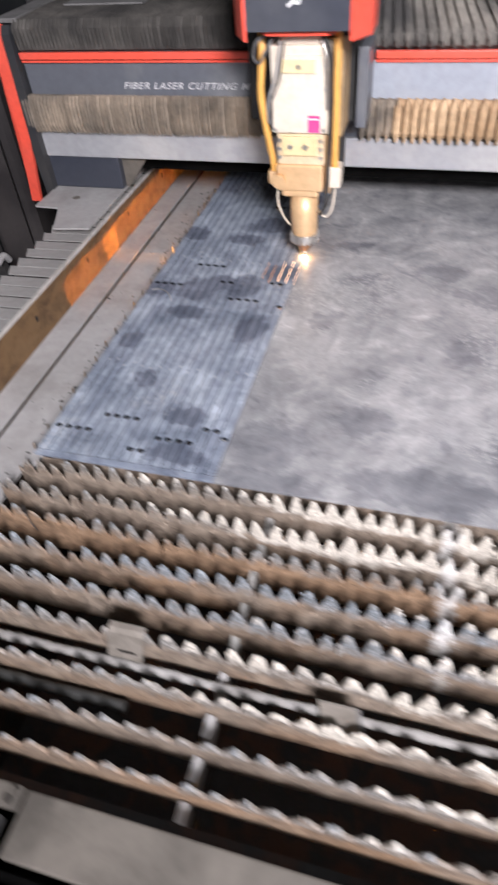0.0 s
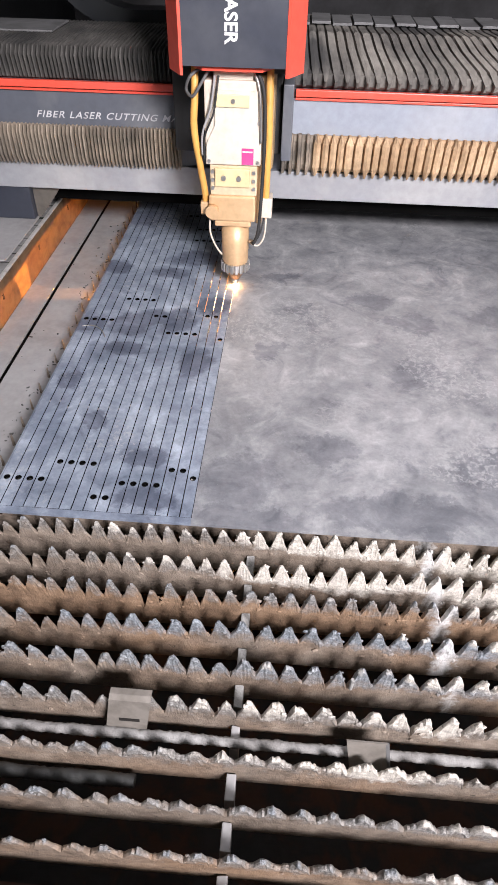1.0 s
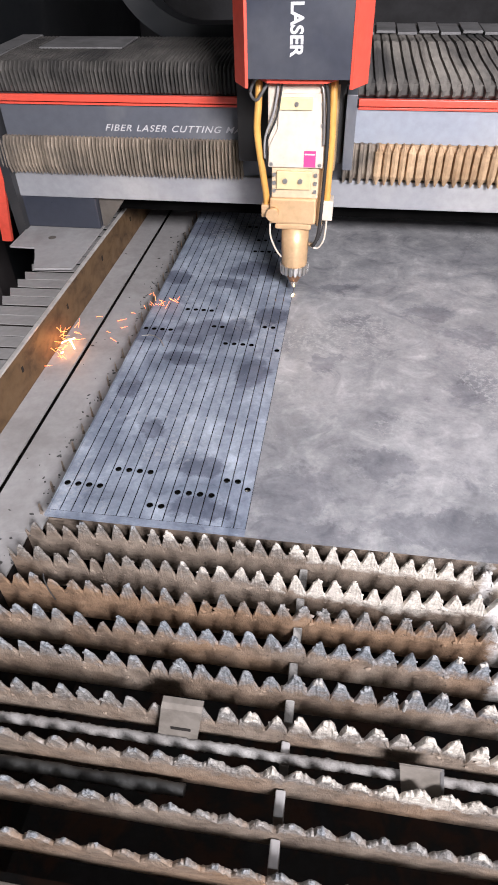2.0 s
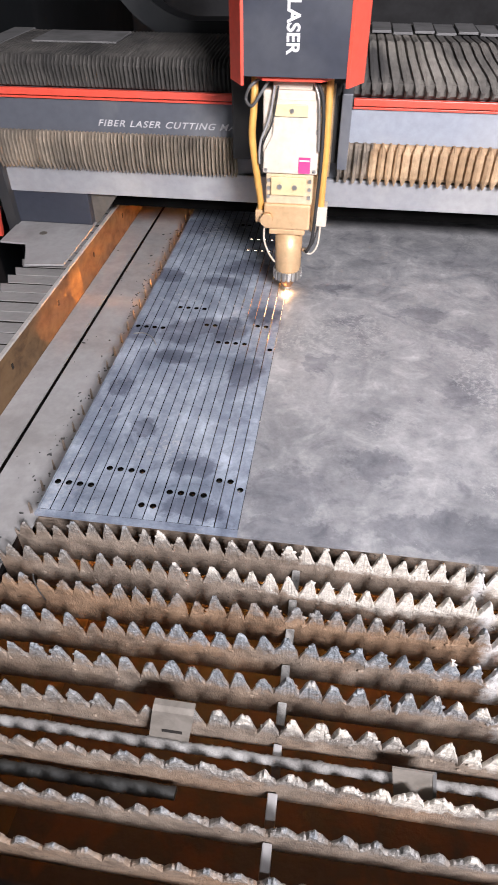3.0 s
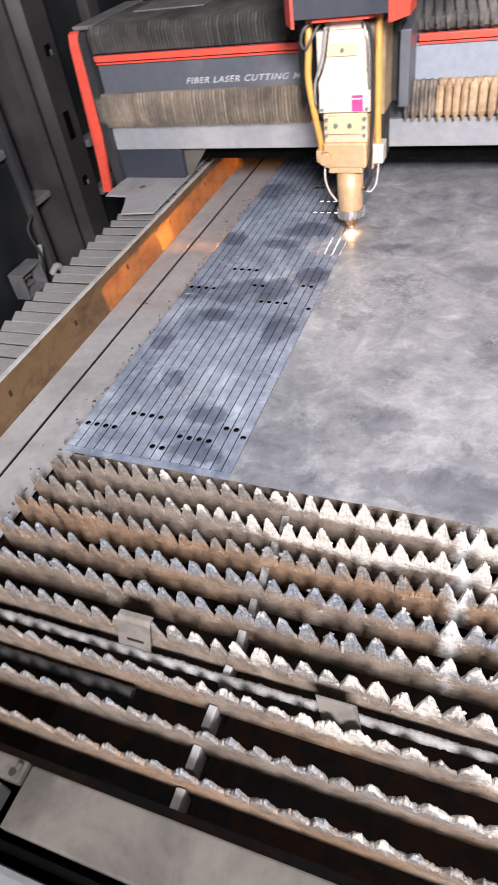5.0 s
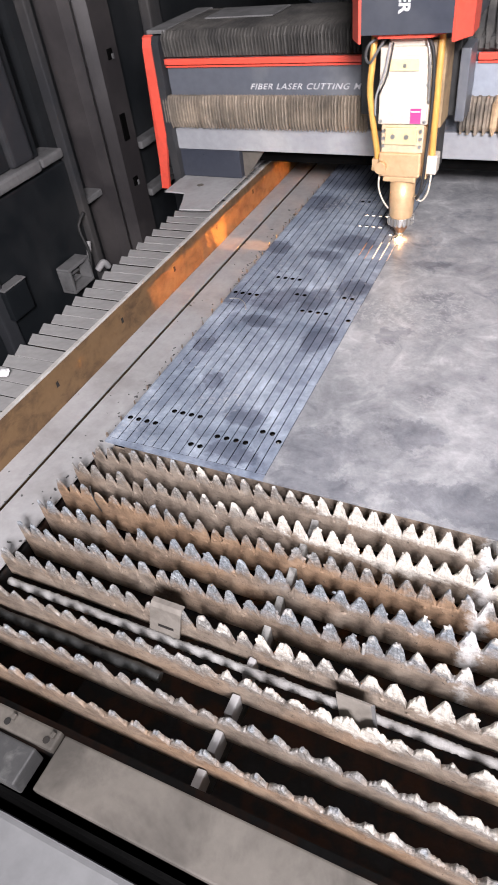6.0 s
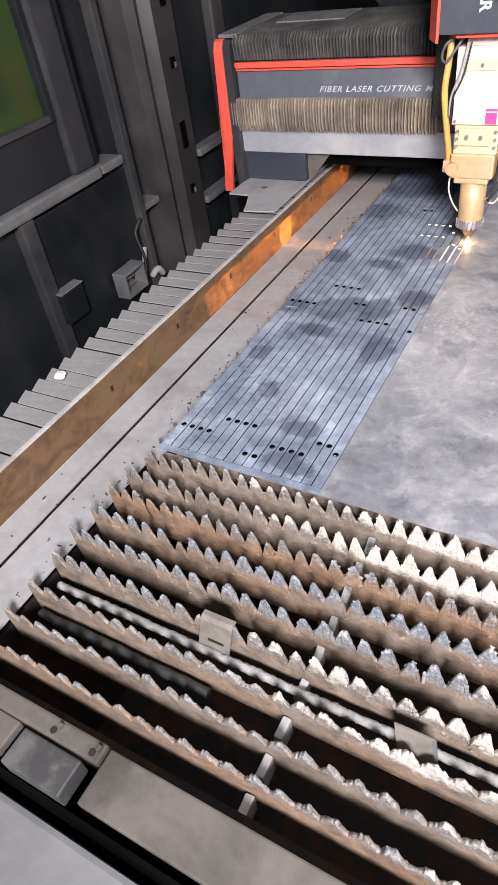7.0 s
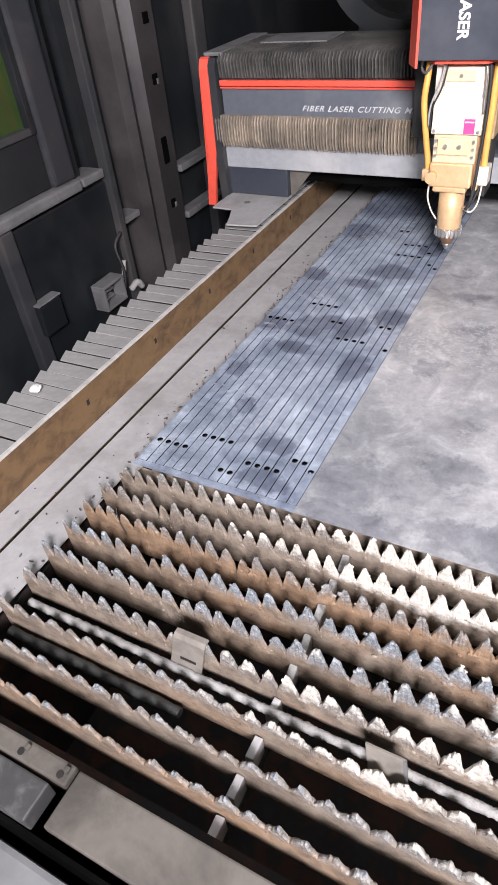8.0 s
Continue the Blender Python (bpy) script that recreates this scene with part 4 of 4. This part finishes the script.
    # end cover with its red edge
    bm = bmesh.new()
    prism(bm, [(F - 0.02, 0.868), (F + 0.33, 0.868), (F + 0.33, 1.338), (F - 0.012, 1.328), (F - 0.024, 1.31), (F - 0.032, 1.05)], "x", -0.488, -0.458)
    cover = part("end_cover", bm, PANEL2, g, "dark end cover of the gantry")
    bm = bmesh.new()
    path = [(F - 0.020, 0.866), (F - 0.030, 0.95), (F - 0.034, 1.05), (F - 0.028, 1.30), (F - 0.018, 1.326), (F - 0.006, 1.331)]
    outl = path + [(y + 0.012, z - (0.010 if z > 1.31 else 0)) for y, z in reversed(path)]
    prism(bm, outl, "x", -0.514, -0.483)
    for v in bm.verts:
        v.co.x -= 0.036 * max(0.0, (1.05 - v.co.z) / 0.185) if v.co.z < 1.05 else 0
    part("red_edge", bm, RED, cover, "bent signal red edge")
    boxpart("cover_top", (-0.505, -0.44, F - 0.004, F + 0.33, 1.331, 1.342), LEDGE, cover, 0.003)
    boxpart("top_plate", (-0.37, -0.14, F + 0.13, F + 0.28, 1.3405, 1.3455), LEDGE, g, 0.002, "grey plate on top of the beam")
    # end box and shelf over the rail
    boxpart("end_box", (-0.468, -0.236, F + 0.0, F + 0.20, 0.908, 0.999), HEADNAVY, g, 0.004)
    bm = bmesh.new()
    prism(bm, [(-0.462, F + 0.2), (-0.462, F - 0.135), (-0.385, F - 0.138), (-0.355, F - 0.21), (-0.338, F - 0.26), (-0.234, F - 0.247), (-0.234, F + 0.2)], "z", 0.902, 0.907)
    part("shelf", bm, DUSTY, g, "pale dusty plate over the pleated cover")
    bm = bmesh.new()
    rod(bm, (-0.36, F - 0.07, 0.907), (-0.36, F - 0.07, 0.908), 0.011)
    part("oil_mark", bm, TAUPE, g)
    bm = bmesh.new()
    prism(bm, [(-0.2345, 0.91), (-0.2345, 0.999), (-0.150, 0.999), (-0.222, 0.91)], "y", F + 0.02, F + 0.026)
    part("gusset", bm, TAUPE, g, "taupe triangular gusset")
    lettering("FIBER LASER CUTTING MA", 0.0235, LETTER, g, pose(-0.172, F - 0.0046, 1.1805, 90) @ Matrix.Diagonal((1.14, 0.94, 1, 1)), 0.36, 1.17, 0.00012)
    # cable chain rising behind the beam
    bm = bmesh.new()
    n = 14
    inner, outer = [], []
    for i in range(n + 1):
        a = math.radians(180 + 88 * i / n)
        inner.append((0.03 + 0.20 * math.cos(a), 1.55 + 0.19 * math.sin(a)))
        outer.append((0.03 + 0.27 * math.cos(a), 1.55 + 0.245 * math.sin(a)))
    outl = [(-0.24, 2.1)] + outer + [(0.3, 1.31), (0.3, 1.365)] + inner[::-1] + [(-0.17, 2.1)]
    prism(bm, outl, "y", F + 0.36, F + 0.44)
    part("cable_chain", bm, PANEL, g, "dark grey curved cable chain")
    return g


def carriage():
    c = root("head_carriage", "slate blue head cover with red side stripes", "carriage")
    x = HX
    boxpart("back_plate", (x - 0.158, x + 0.098, 0.13, 0.214, 1.14, 1.45), DARK, c, 0.004)
    boxpart("side_plate", (x + 0.100, x + 0.124, 0.10, 0.20, 1.135, 1.30), NAVY, c, 0.003)
    boxpart("slide", (x - 0.06, x + 0.075, 0.05, 0.13, 1.02, 1.40), DARK, c, 0.004)
    bm = bmesh.new()
    prism(bm, [(x - 0.128, 0.20), (x - 0.128, -0.035), (x - 0.099, -0.085), (x + 0.109, -0.085), (x + 0.138, -0.035), (x + 0.138, 0.20)], "z", 1.368, 2.05)
    part("cover", bm, HEADNAVY, c)
    for s in (-1, 1):
        bm = bmesh.new()
        prism(bm, [(x + 0.005 + s * 0.1365, 0.05), (x + 0.005 + s * 0.1365, -0.034), (x + 0.005 + s * 0.1065, -0.0885), (x + 0.005 + s * 0.101, -0.0865), (x + 0.005 + s * 0.132, -0.032), (x + 0.005 + s * 0.132, 0.05)], "z", 1.352, 2.05)
        part("red_stripe", bm, RED, c, "signal red side stripe")
    bm = bmesh.new()
    prism(bm, [(x - 0.095, -0.02), (x - 0.06, -0.072), (x + 0.06, -0.072), (x + 0.095, -0.02)], "z", 1.358, 1.3675)
    part("red_rim", bm, RED, c)
    boxpart("dark_underside", (x - 0.12, x + 0.12, -0.015, 0.19, 1.345, 1.3675), DARK, c)
    # the word runs down the cover; what stands before it is shown by plain blocks
    word = lettering("LASER", 0.034, WHITE, c, Matrix(((0, 1, 0, x - 0.012), (0, 0, -1, -0.0858), (-1, 0, 0, 1.496), (0, 0, 0, 1))), 0.0, 1.0, 0.0009)
    long = max(v.co.x for v in word.data.vertices)
    for v in word.data.vertices:
        v.co.x *= 0.090 / long
    for i in range(3):
        boxpart("name_block", (x - 0.010, x + 0.012, -0.0868, -0.0845, 1.501 + i * 0.0185, 1.516 + i * 0.0185), LETTER, c, 0.0008)
    return c


def cutting_head():
    h = root("laser_torch", "cream and brass laser cutting head with amber hoses", "laser head")
    x = HX
    bm = bmesh.new()
    box(bm, x - 0.062, x + 0.060, -0.040, 0.05, 1.168, 1.335, 0.004)
    body = part("housing", bm, CREAM, h, "cream housing")
    bm = bmesh.new()
    prism(bm, [(x - 0.060, 1.172), (x + 0.058, 1.172), (x + 0.050, 1.318), (x - 0.036, 1.318), (x - 0.040, 1.25), (x - 0.058, 1.215)], "y", -0.046, -0.040)
    part("front_cover", bm, CREAM, body)
    boxpart("top_cap", (x - 0.042, x + 0.040, -0.036, 0.04, 1.335, 1.352), CREAM, h, 0.004)
    boxpart("top_cap", (x - 0.026, x + 0.026, -0.030, 0.03, 1.352, 1.364), STEEL, h, 0.003)
    pl = boxpart("gold_plate", (x - 0.036, x + 0.034, -0.051, -0.046, 1.288, 1.312), GOLD, h, 0.0015, "gold plate")
    bm = bmesh.new()
    rod(bm, (x, -0.0515, 1.30), (x, -0.0535, 1.30), 0.0045, n=12)
    part("screw", bm, STEEL, pl)
    lab = boxpart("label", (x + 0.018, x + 0.044, -0.0468, -0.0461, 1.173, 1.207), MAGENTA, h, 0.0, "magenta label")
    boxpart("label_line", (x + 0.020, x + 0.042, -0.0473, -0.0469, 1.1985, 1.2015), WHITE, lab)
    for dx, dz in ((-0.054, 1.178), (0.053, 1.178), (-0.056, 1.265), (0.055, 1.258), (0.055, 1.30)):
        bm = bmesh.new()
        rod(bm, (x + dx, -0.040, dz), (x + dx, -0.0475, dz), 0.0042, n=10)
        part("screw", bm, STEEL, body)
    bm = bmesh.new()
    box(bm, x - 0.054, x + 0.052, -0.036, 0.04, 1.100, 1.168, 0.003)
    mid = part("lens_block", bm, WARM, h, "brass toned lens block")
    mp = boxpart("drawer_plate", (x - 0.042, x + 0.036, -0.044, -0.036, 1.122, 1.162), GOLD, mid, 0.002, "gold lens drawer plate")
    for dx in (-0.022, 0.012):
        bm = bmesh.new()
        rod(bm, (x + dx, -0.0445, 1.142), (x + dx, -0.0485, 1.142), 0.0055, n=14)
        part("screw", bm, STEEL, mp)
    for dz in (1.117, 1.135, 1.153):
        for dx in (-0.048, 0.045):
            bm = bmesh.new()
            rod(bm, (x + dx, -0.036, dz), (x + dx, -0.0405, dz), 0.0042, n=10)
            part("screw", bm, STEEL, mid)
    boxpart("lower_block", (x - 0.058, x + 0.050, -0.040, 0.04, 1.040, 1.100), BRASS, h, 0.005, "brass toned lower block")
    boxpart("flange", (x - 0.046, x + 0.040, -0.037, 0.037, 1.026, 1.040), BRASS, h, 0.004)
    bm = bmesh.new()
    rod(bm, (x - 0.050, -0.040, 1.066), (x - 0.050, -0.056, 1.066), 0.0145, n=24)
    part("knob", bm, BRASS, h, "round adjusting knob")
    boxpart("pipe_block", (x - 0.080, x - 0.058, -0.026, 0.01, 1.048, 1.078), BRASS, h, 0.003)
    boxpart("pipe_block", (x + 0.062, x + 0.088, -0.022, 0.02, 1.044, 1.090), CREAM, h, 0.003)
    boxpart("bracket", (x + 0.050, x + 0.064, -0.020, 0.03, 1.03, 1.16), BRASS, h, 0.002)
    bm = bmesh.new()
    lathe(bm, x, 0, [(0.0335, 1.026), (0.0335, 0.956), (0.0325, 0.953), (0.0325, 0.932), (0.031, 0.924), (0.028, 0.918)])
    part("sensor_tube", bm, BRASS, h, "brass toned sensor tube")
    bm = bmesh.new()
    lathe(bm, x, 0, [(0.027, 0.924), (0.030, 0.920), (0.030, 0.904), (0.026, 0.900)])
    ring = part("lock_ring", bm, STEEL, h, "notched steel lock ring")
    for i in range(18):
        bm = bmesh.new()
        box(bm, 0.0290, 0.0365, -0.0034, 0.0034, 0.9015, 0.9235, 0.0010)
        bm.transform(Matrix.Translation((x, 0, 0)) @ Matrix.Rotation(2 * math.pi * i / 18, 4, "Z"))
        part("tooth", bm, STEEL, ring)
    bm = bmesh.new()
    lathe(bm, x, 0, [(0.025, 0.902), (0.024, 0.896), (0.017, 0.884), (0.0125, 0.877), (0.0115, 0.8745)])
    nozzle = part("nozzle", bm, COPPER, h, "coppery nozzle")
    bm = bmesh.new()
    lathe(bm, x, 0, [(0.0118, 0.8744), (0.0118, 0.8700), (0.0090, 0.8692), (0.0068, 0.861), (0.0042, 0.857)], 20)
    part("tip", bm, STEEL, nozzle, "bright steel tip")
    for s, pts in ((-1, [(x - 0.082, -0.015, 1.365), (x - 0.083, -0.03, 1.30), (x - 0.086, -0.035, 1.24), (x - 0.076, -0.03, 1.16), (x - 0.069, -0.018, 1.10), (x - 0.068, -0.012, 1.07)]),
                   (1, [(x + 0.074, -0.01, 1.365), (x + 0.075, -0.025, 1.28), (x + 0.076, -0.028, 1.22), (x + 0.074, -0.02, 1.15), (x + 0.073, -0.01, 1.08)])):
        bm = bmesh.new()
        tube(bm, pts, 0.0078, 12)
        part("hose", bm, AMBER, h, "amber air hose")
    for pts, r, m in (
        ([(x - 0.05, -0.02, 1.362), (x - 0.085, -0.045, 1.345), (x - 0.100, -0.03, 1.315), (x - 0.085, -0.045, 1.305), (x - 0.066, -0.05, 1.330), (x - 0.046, -0.04, 1.36)], 0.0032, LEDGE),
        ([(x - 0.038, -0.046, 1.345), (x - 0.046, -0.054, 1.29), (x - 0.066, -0.050, 1.235), (x - 0.068, -0.046, 1.19)], 0.0025, DUSTY),
        ([(x - 0.030, -0.046, 1.345), (x - 0.040, -0.056, 1.28), (x - 0.061, -0.054, 1.23), (x - 0.064, -0.046, 1.18)], 0.0020, DARK),
        ([(x + 0.030, -0.03, 1.362), (x + 0.060, -0.042, 1.33), (x + 0.067, -0.042, 1.24), (x + 0.064, -0.042, 1.12), (x + 0.058, -0.04, 1.02), (x + 0.046, -0.035, 0.985)], 0.0042, DARK),
        ([(x + 0.034, -0.03, 1.362), (x + 0.054, -0.046, 1.32), (x + 0.060, -0.048, 1.22)], 0.0030, STEEL),
        ([(x - 0.058, -0.02, 1.05), (x - 0.058, -0.03, 1.01), (x - 0.046, -0.03, 0.975), (x - 0.032, -0.02, 0.948)], 0.0024, CREAM),
        ([(x + 0.075, -0.01, 1.05), (x + 0.072, -0.02, 1.00), (x + 0.058, -0.02, 0.975), (x + 0.042, -0.02, 0.978)], 0.0024, CREAM),
        ([(x + 0.070, -0.01, 1.04), (x + 0.062, -0.03, 1.01), (x + 0.050, -0.03, 0.99), (x + 0.040, -0.02, 0.982)], 0.0020, DARK),
    ):
        bm = bmesh.new()
        tube(bm, pts, r, 8)
        part("cable", bm, m, h)
    bm = bmesh.new()
    rod(bm, (x + 0.036, -0.012, 0.982), (x + 0.050, -0.020, 0.978), 0.0055, n=12)
    part("plug", bm, STEEL, h)
    # shadow-side box behind the head
    boxpart("servo_box", (x + 0.050, x + 0.085, 0.0, 0.09, 1.15, 1.34), TAN, h, 0.004, "dusty tan side box")
    return h


# ---- fire ----
def flash():
    bm = bmesh.new()
    bmesh.ops.create_icosphere(bm, subdivisions=1, radius=0.0054)
    return thing("cutting_flash", bm, FLASH, "white-hot cutting flash under the nozzle", "flash")


def plume():
    """Glowing slivers in the kerfs next to the cut, and sparks under the sheet."""
    rnd = random.Random(9)
    p = root("spark_plume", "orange sparks glowing in and under the cut slits", "sparks")
    for i in range(5):
        bm = bmesh.new()
        x = 0.0032 + (17 - i) * STRIP_W - 0.00105 - HX
        a = -0.012 - 0.012 * i * rnd.uniform(0.5, 1.0)
        b = a - (0.115 - 0.010 * i)
        box(bm, x - 0.0009, x + 0.0009, b, a, -0.0022, -0.0014)
        part("lit_slit", bm, PLUME if i < 3 else EMBER, p)
    bm = bmesh.new()
    bmesh.ops.create_icosphere(bm, subdivisions=1, radius=0.0065)
    for v in bm.verts:
        v.co += Vector((0, 0.012, -0.028))
    part("unseen_slag_light", bm, FIRE, p, "orange-hot slag burning under the cut")
    return p


def rail_lights():
    """Unseen glowing balls added between the slats under the sheet, to light the rail orange."""
    rnd = random.Random(5)
    e = root("unseen_slag_light", "unseen glowing balls added to light the rail orange", "sparks")
    for k in range(10, 28):
        bm = bmesh.new()
        bmesh.ops.create_icosphere(bm, subdivisions=1, radius=0.0032)
        at_x = rnd.uniform(0.400, 0.455)
        for v in bm.verts:
            v.co += Vector((at_x, FRONT + (k + 0.5) * PITCH + rnd.uniform(-0.008, 0.008), -0.045))
        part("ember", bm, RAIL_GLOW, e)
    return e


def hole_glows():
    """Glowing discs that stand in for the burning slag's light in the bored holes near the cut."""
    out = []
    for a, b, y in HOLES[13:]:
        for i in range(a, b + 1):
            bm = bmesh.new()
            rod(bm, (0, 0, -0.0030), (0, 0, -0.0022), 0.0045, n=12)
            s = thing("lit_hole", bm, HOLE_GLOW, "glowing disc for the light from below in a bored hole", "sparks", "lit holes by the cut")
            out.append((s, 0.0032 + (i + 0.5) * STRIP_W - 0.00105, y))
    return out


def spark_set():
    """Thin sparks, each with the place where it lands: by the rail's foot, on the plate or at the strips' edge."""
    rnd = random.Random(21)
    out = []
    for i in range(64):
        L = rnd.uniform(0.006, 0.030)
        bm = bmesh.new()
        fat = i % 16 == 0
        rod(bm, (-L / 2, 0, 0), (L / 2, 0, 0), 0.0020 if fat else 0.0007, 0.0010 if fat else 0.0003, 5)
        s = thing("flying_spark", bm, HOT if fat else SPARK, "thin orange spark flying off the pierced sheet", "spark", "sparks of the pierce")
        if i % 8 < 5:
            end = (rnd.uniform(-0.218, -0.195) + abs(rnd.gauss(0, 0.014)), rnd.gauss(0.585, 0.038), 0.796 + abs(rnd.gauss(0, 0.022)))
        elif i % 8 == 5:
            end = (rnd.uniform(-0.21, -0.06), rnd.uniform(0.62, 0.76), 0.796 + rnd.uniform(0, 0.02))
        else:
            end = (rnd.gauss(0.025, 0.030), rnd.gauss(0.725, 0.012), 0.853 + abs(rnd.gauss(0, 0.010)))
        out.append((s, end, rnd.gauss(15, 45), rnd.gauss(0, 35), rnd.random()))
    return out


HEAD_Y = [(0.0, 0.785), (0.5, 0.793), (1.0667, 0.806), (1.4, 0.818), (3.0, 0.818), (3.5, 0.838), (4.0, 0.874), (4.5, 0.912), (5.0, 0.938), (5.2, 0.948), (6.3, 1.010), (6.5, 1.020), (7.0, 1.036), (7.5, 1.053), (7.7, 1.058), (8.0, 1.058)]
LIFT = [(0.0, 0.0), (1.0667, 0.0), (1.2, 0.004), (1.7, 0.004), (1.8, 0.016), (2.5, 0.016), (2.9, 0.0), (7.7, 0.0), (7.85, 0.030), (8.0, 0.030)]
BURN = [(0.0, 1), (1.0667, 1), (1.1, 0), (1.7667, 0), (1.8, 1), (2.3, 1), (2.9667, 1), (3.0, 1), (7.7333, 1), (7.7667, 0), (8.0, 0)]


def at(rows, t):
    for (a, u), (b, v) in zip(rows, rows[1:]):
        if t <= b:
            return u + (v - u) * (t - a) / (b - a)
    return rows[-1][1]


def moments(*tables):
    """The times of all the tables, one for each film frame."""
    kept = {}
    for t in sorted(t for rows in tables for t, _ in rows):
        kept.setdefault(round(t * 30), t)
    return list(kept.values())


def motions():
    times = moments(HEAD_Y, LIFT)
    walk(GANTRY, [(t, pose(0, at(HEAD_Y, t), 0)) for t in times])
    walk(CARRIAGE, [(t, pose(0, at(HEAD_Y, t), 0)) for t in times])
    walk(HEAD, [(t, pose(0, at(HEAD_Y, t), at(LIFT, t))) for t in times])
    burn = moments(HEAD_Y, LIFT, BURN)
    rows, low = [], []
    for t in burn:
        on = at(BURN, t)
        rows.append((t, pose(HX, at(HEAD_Y, t), (0.888 + at(LIFT, t) if on < 0.5 else 0.8460 if 1.7 < t < 2.98 else 0.8530))))
        low.append((t, pose(HX, at(HEAD_Y, t), TOP if on > 0.5 and not 1.7 < t < 2.98 else -0.5)))
    walk(FLASH_BALL, rows)
    walk(PLUME_SET, low)
    walk(RAIL_LIGHTS, [(t, pose(0, 0, m.translation.z)) for t, m in low])
    for s, x, y in HOLE_GLOWS:
        deep = pose(x, y, -0.5)
        walk(s, [(0.0, deep), (2.9667, deep), (3.0, pose(x, y, TOP)), (7.7333, pose(x, y, TOP)), (7.7667, deep), (8.0, deep)])
    for s, (ex, ey, ez), turn, tip, late in SPARKS:
        hid = pose(HX, 0.818, 0.95)
        t0 = 1.74 + 0.05 * late
        rows = [(0.0, hid), (t0 - 0.034, hid)]
        for u in (0.34, 0.67, 1.0):
            rows.append((t0 + 0.15 * u, pose(HX + (ex - HX) * u, 0.818 + (ey - 0.818) * u, 0.858 + (ez - 0.858) * u + 0.05 * u * (1 - u), 0, tip * u, turn * u)))
        rows.append((t0 + 0.42, pose(ex, ey - 0.004, ez - 0.001, 0, tip, turn)))
        rows.append((t0 + 0.52, pose(ex, ey - 0.006, 0.60, 0, 80, turn)))
        rows.append((8.0, pose(ex, ey - 0.006, -0.5, 0, 80, turn)))
        walk(s, rows)


hall()
west_wall()
bed()
slat_fittings()
way_cover()
loose_bits()
GANTRY = gantry()
CARRIAGE = carriage()
HEAD = cutting_head()
FLASH_BALL = flash()
PLUME_SET = plume()
HOLE_GLOWS = hole_glows()
RAIL_LIGHTS = rail_lights()
SPARKS = spark_set()
sheet()
slats()
motions()
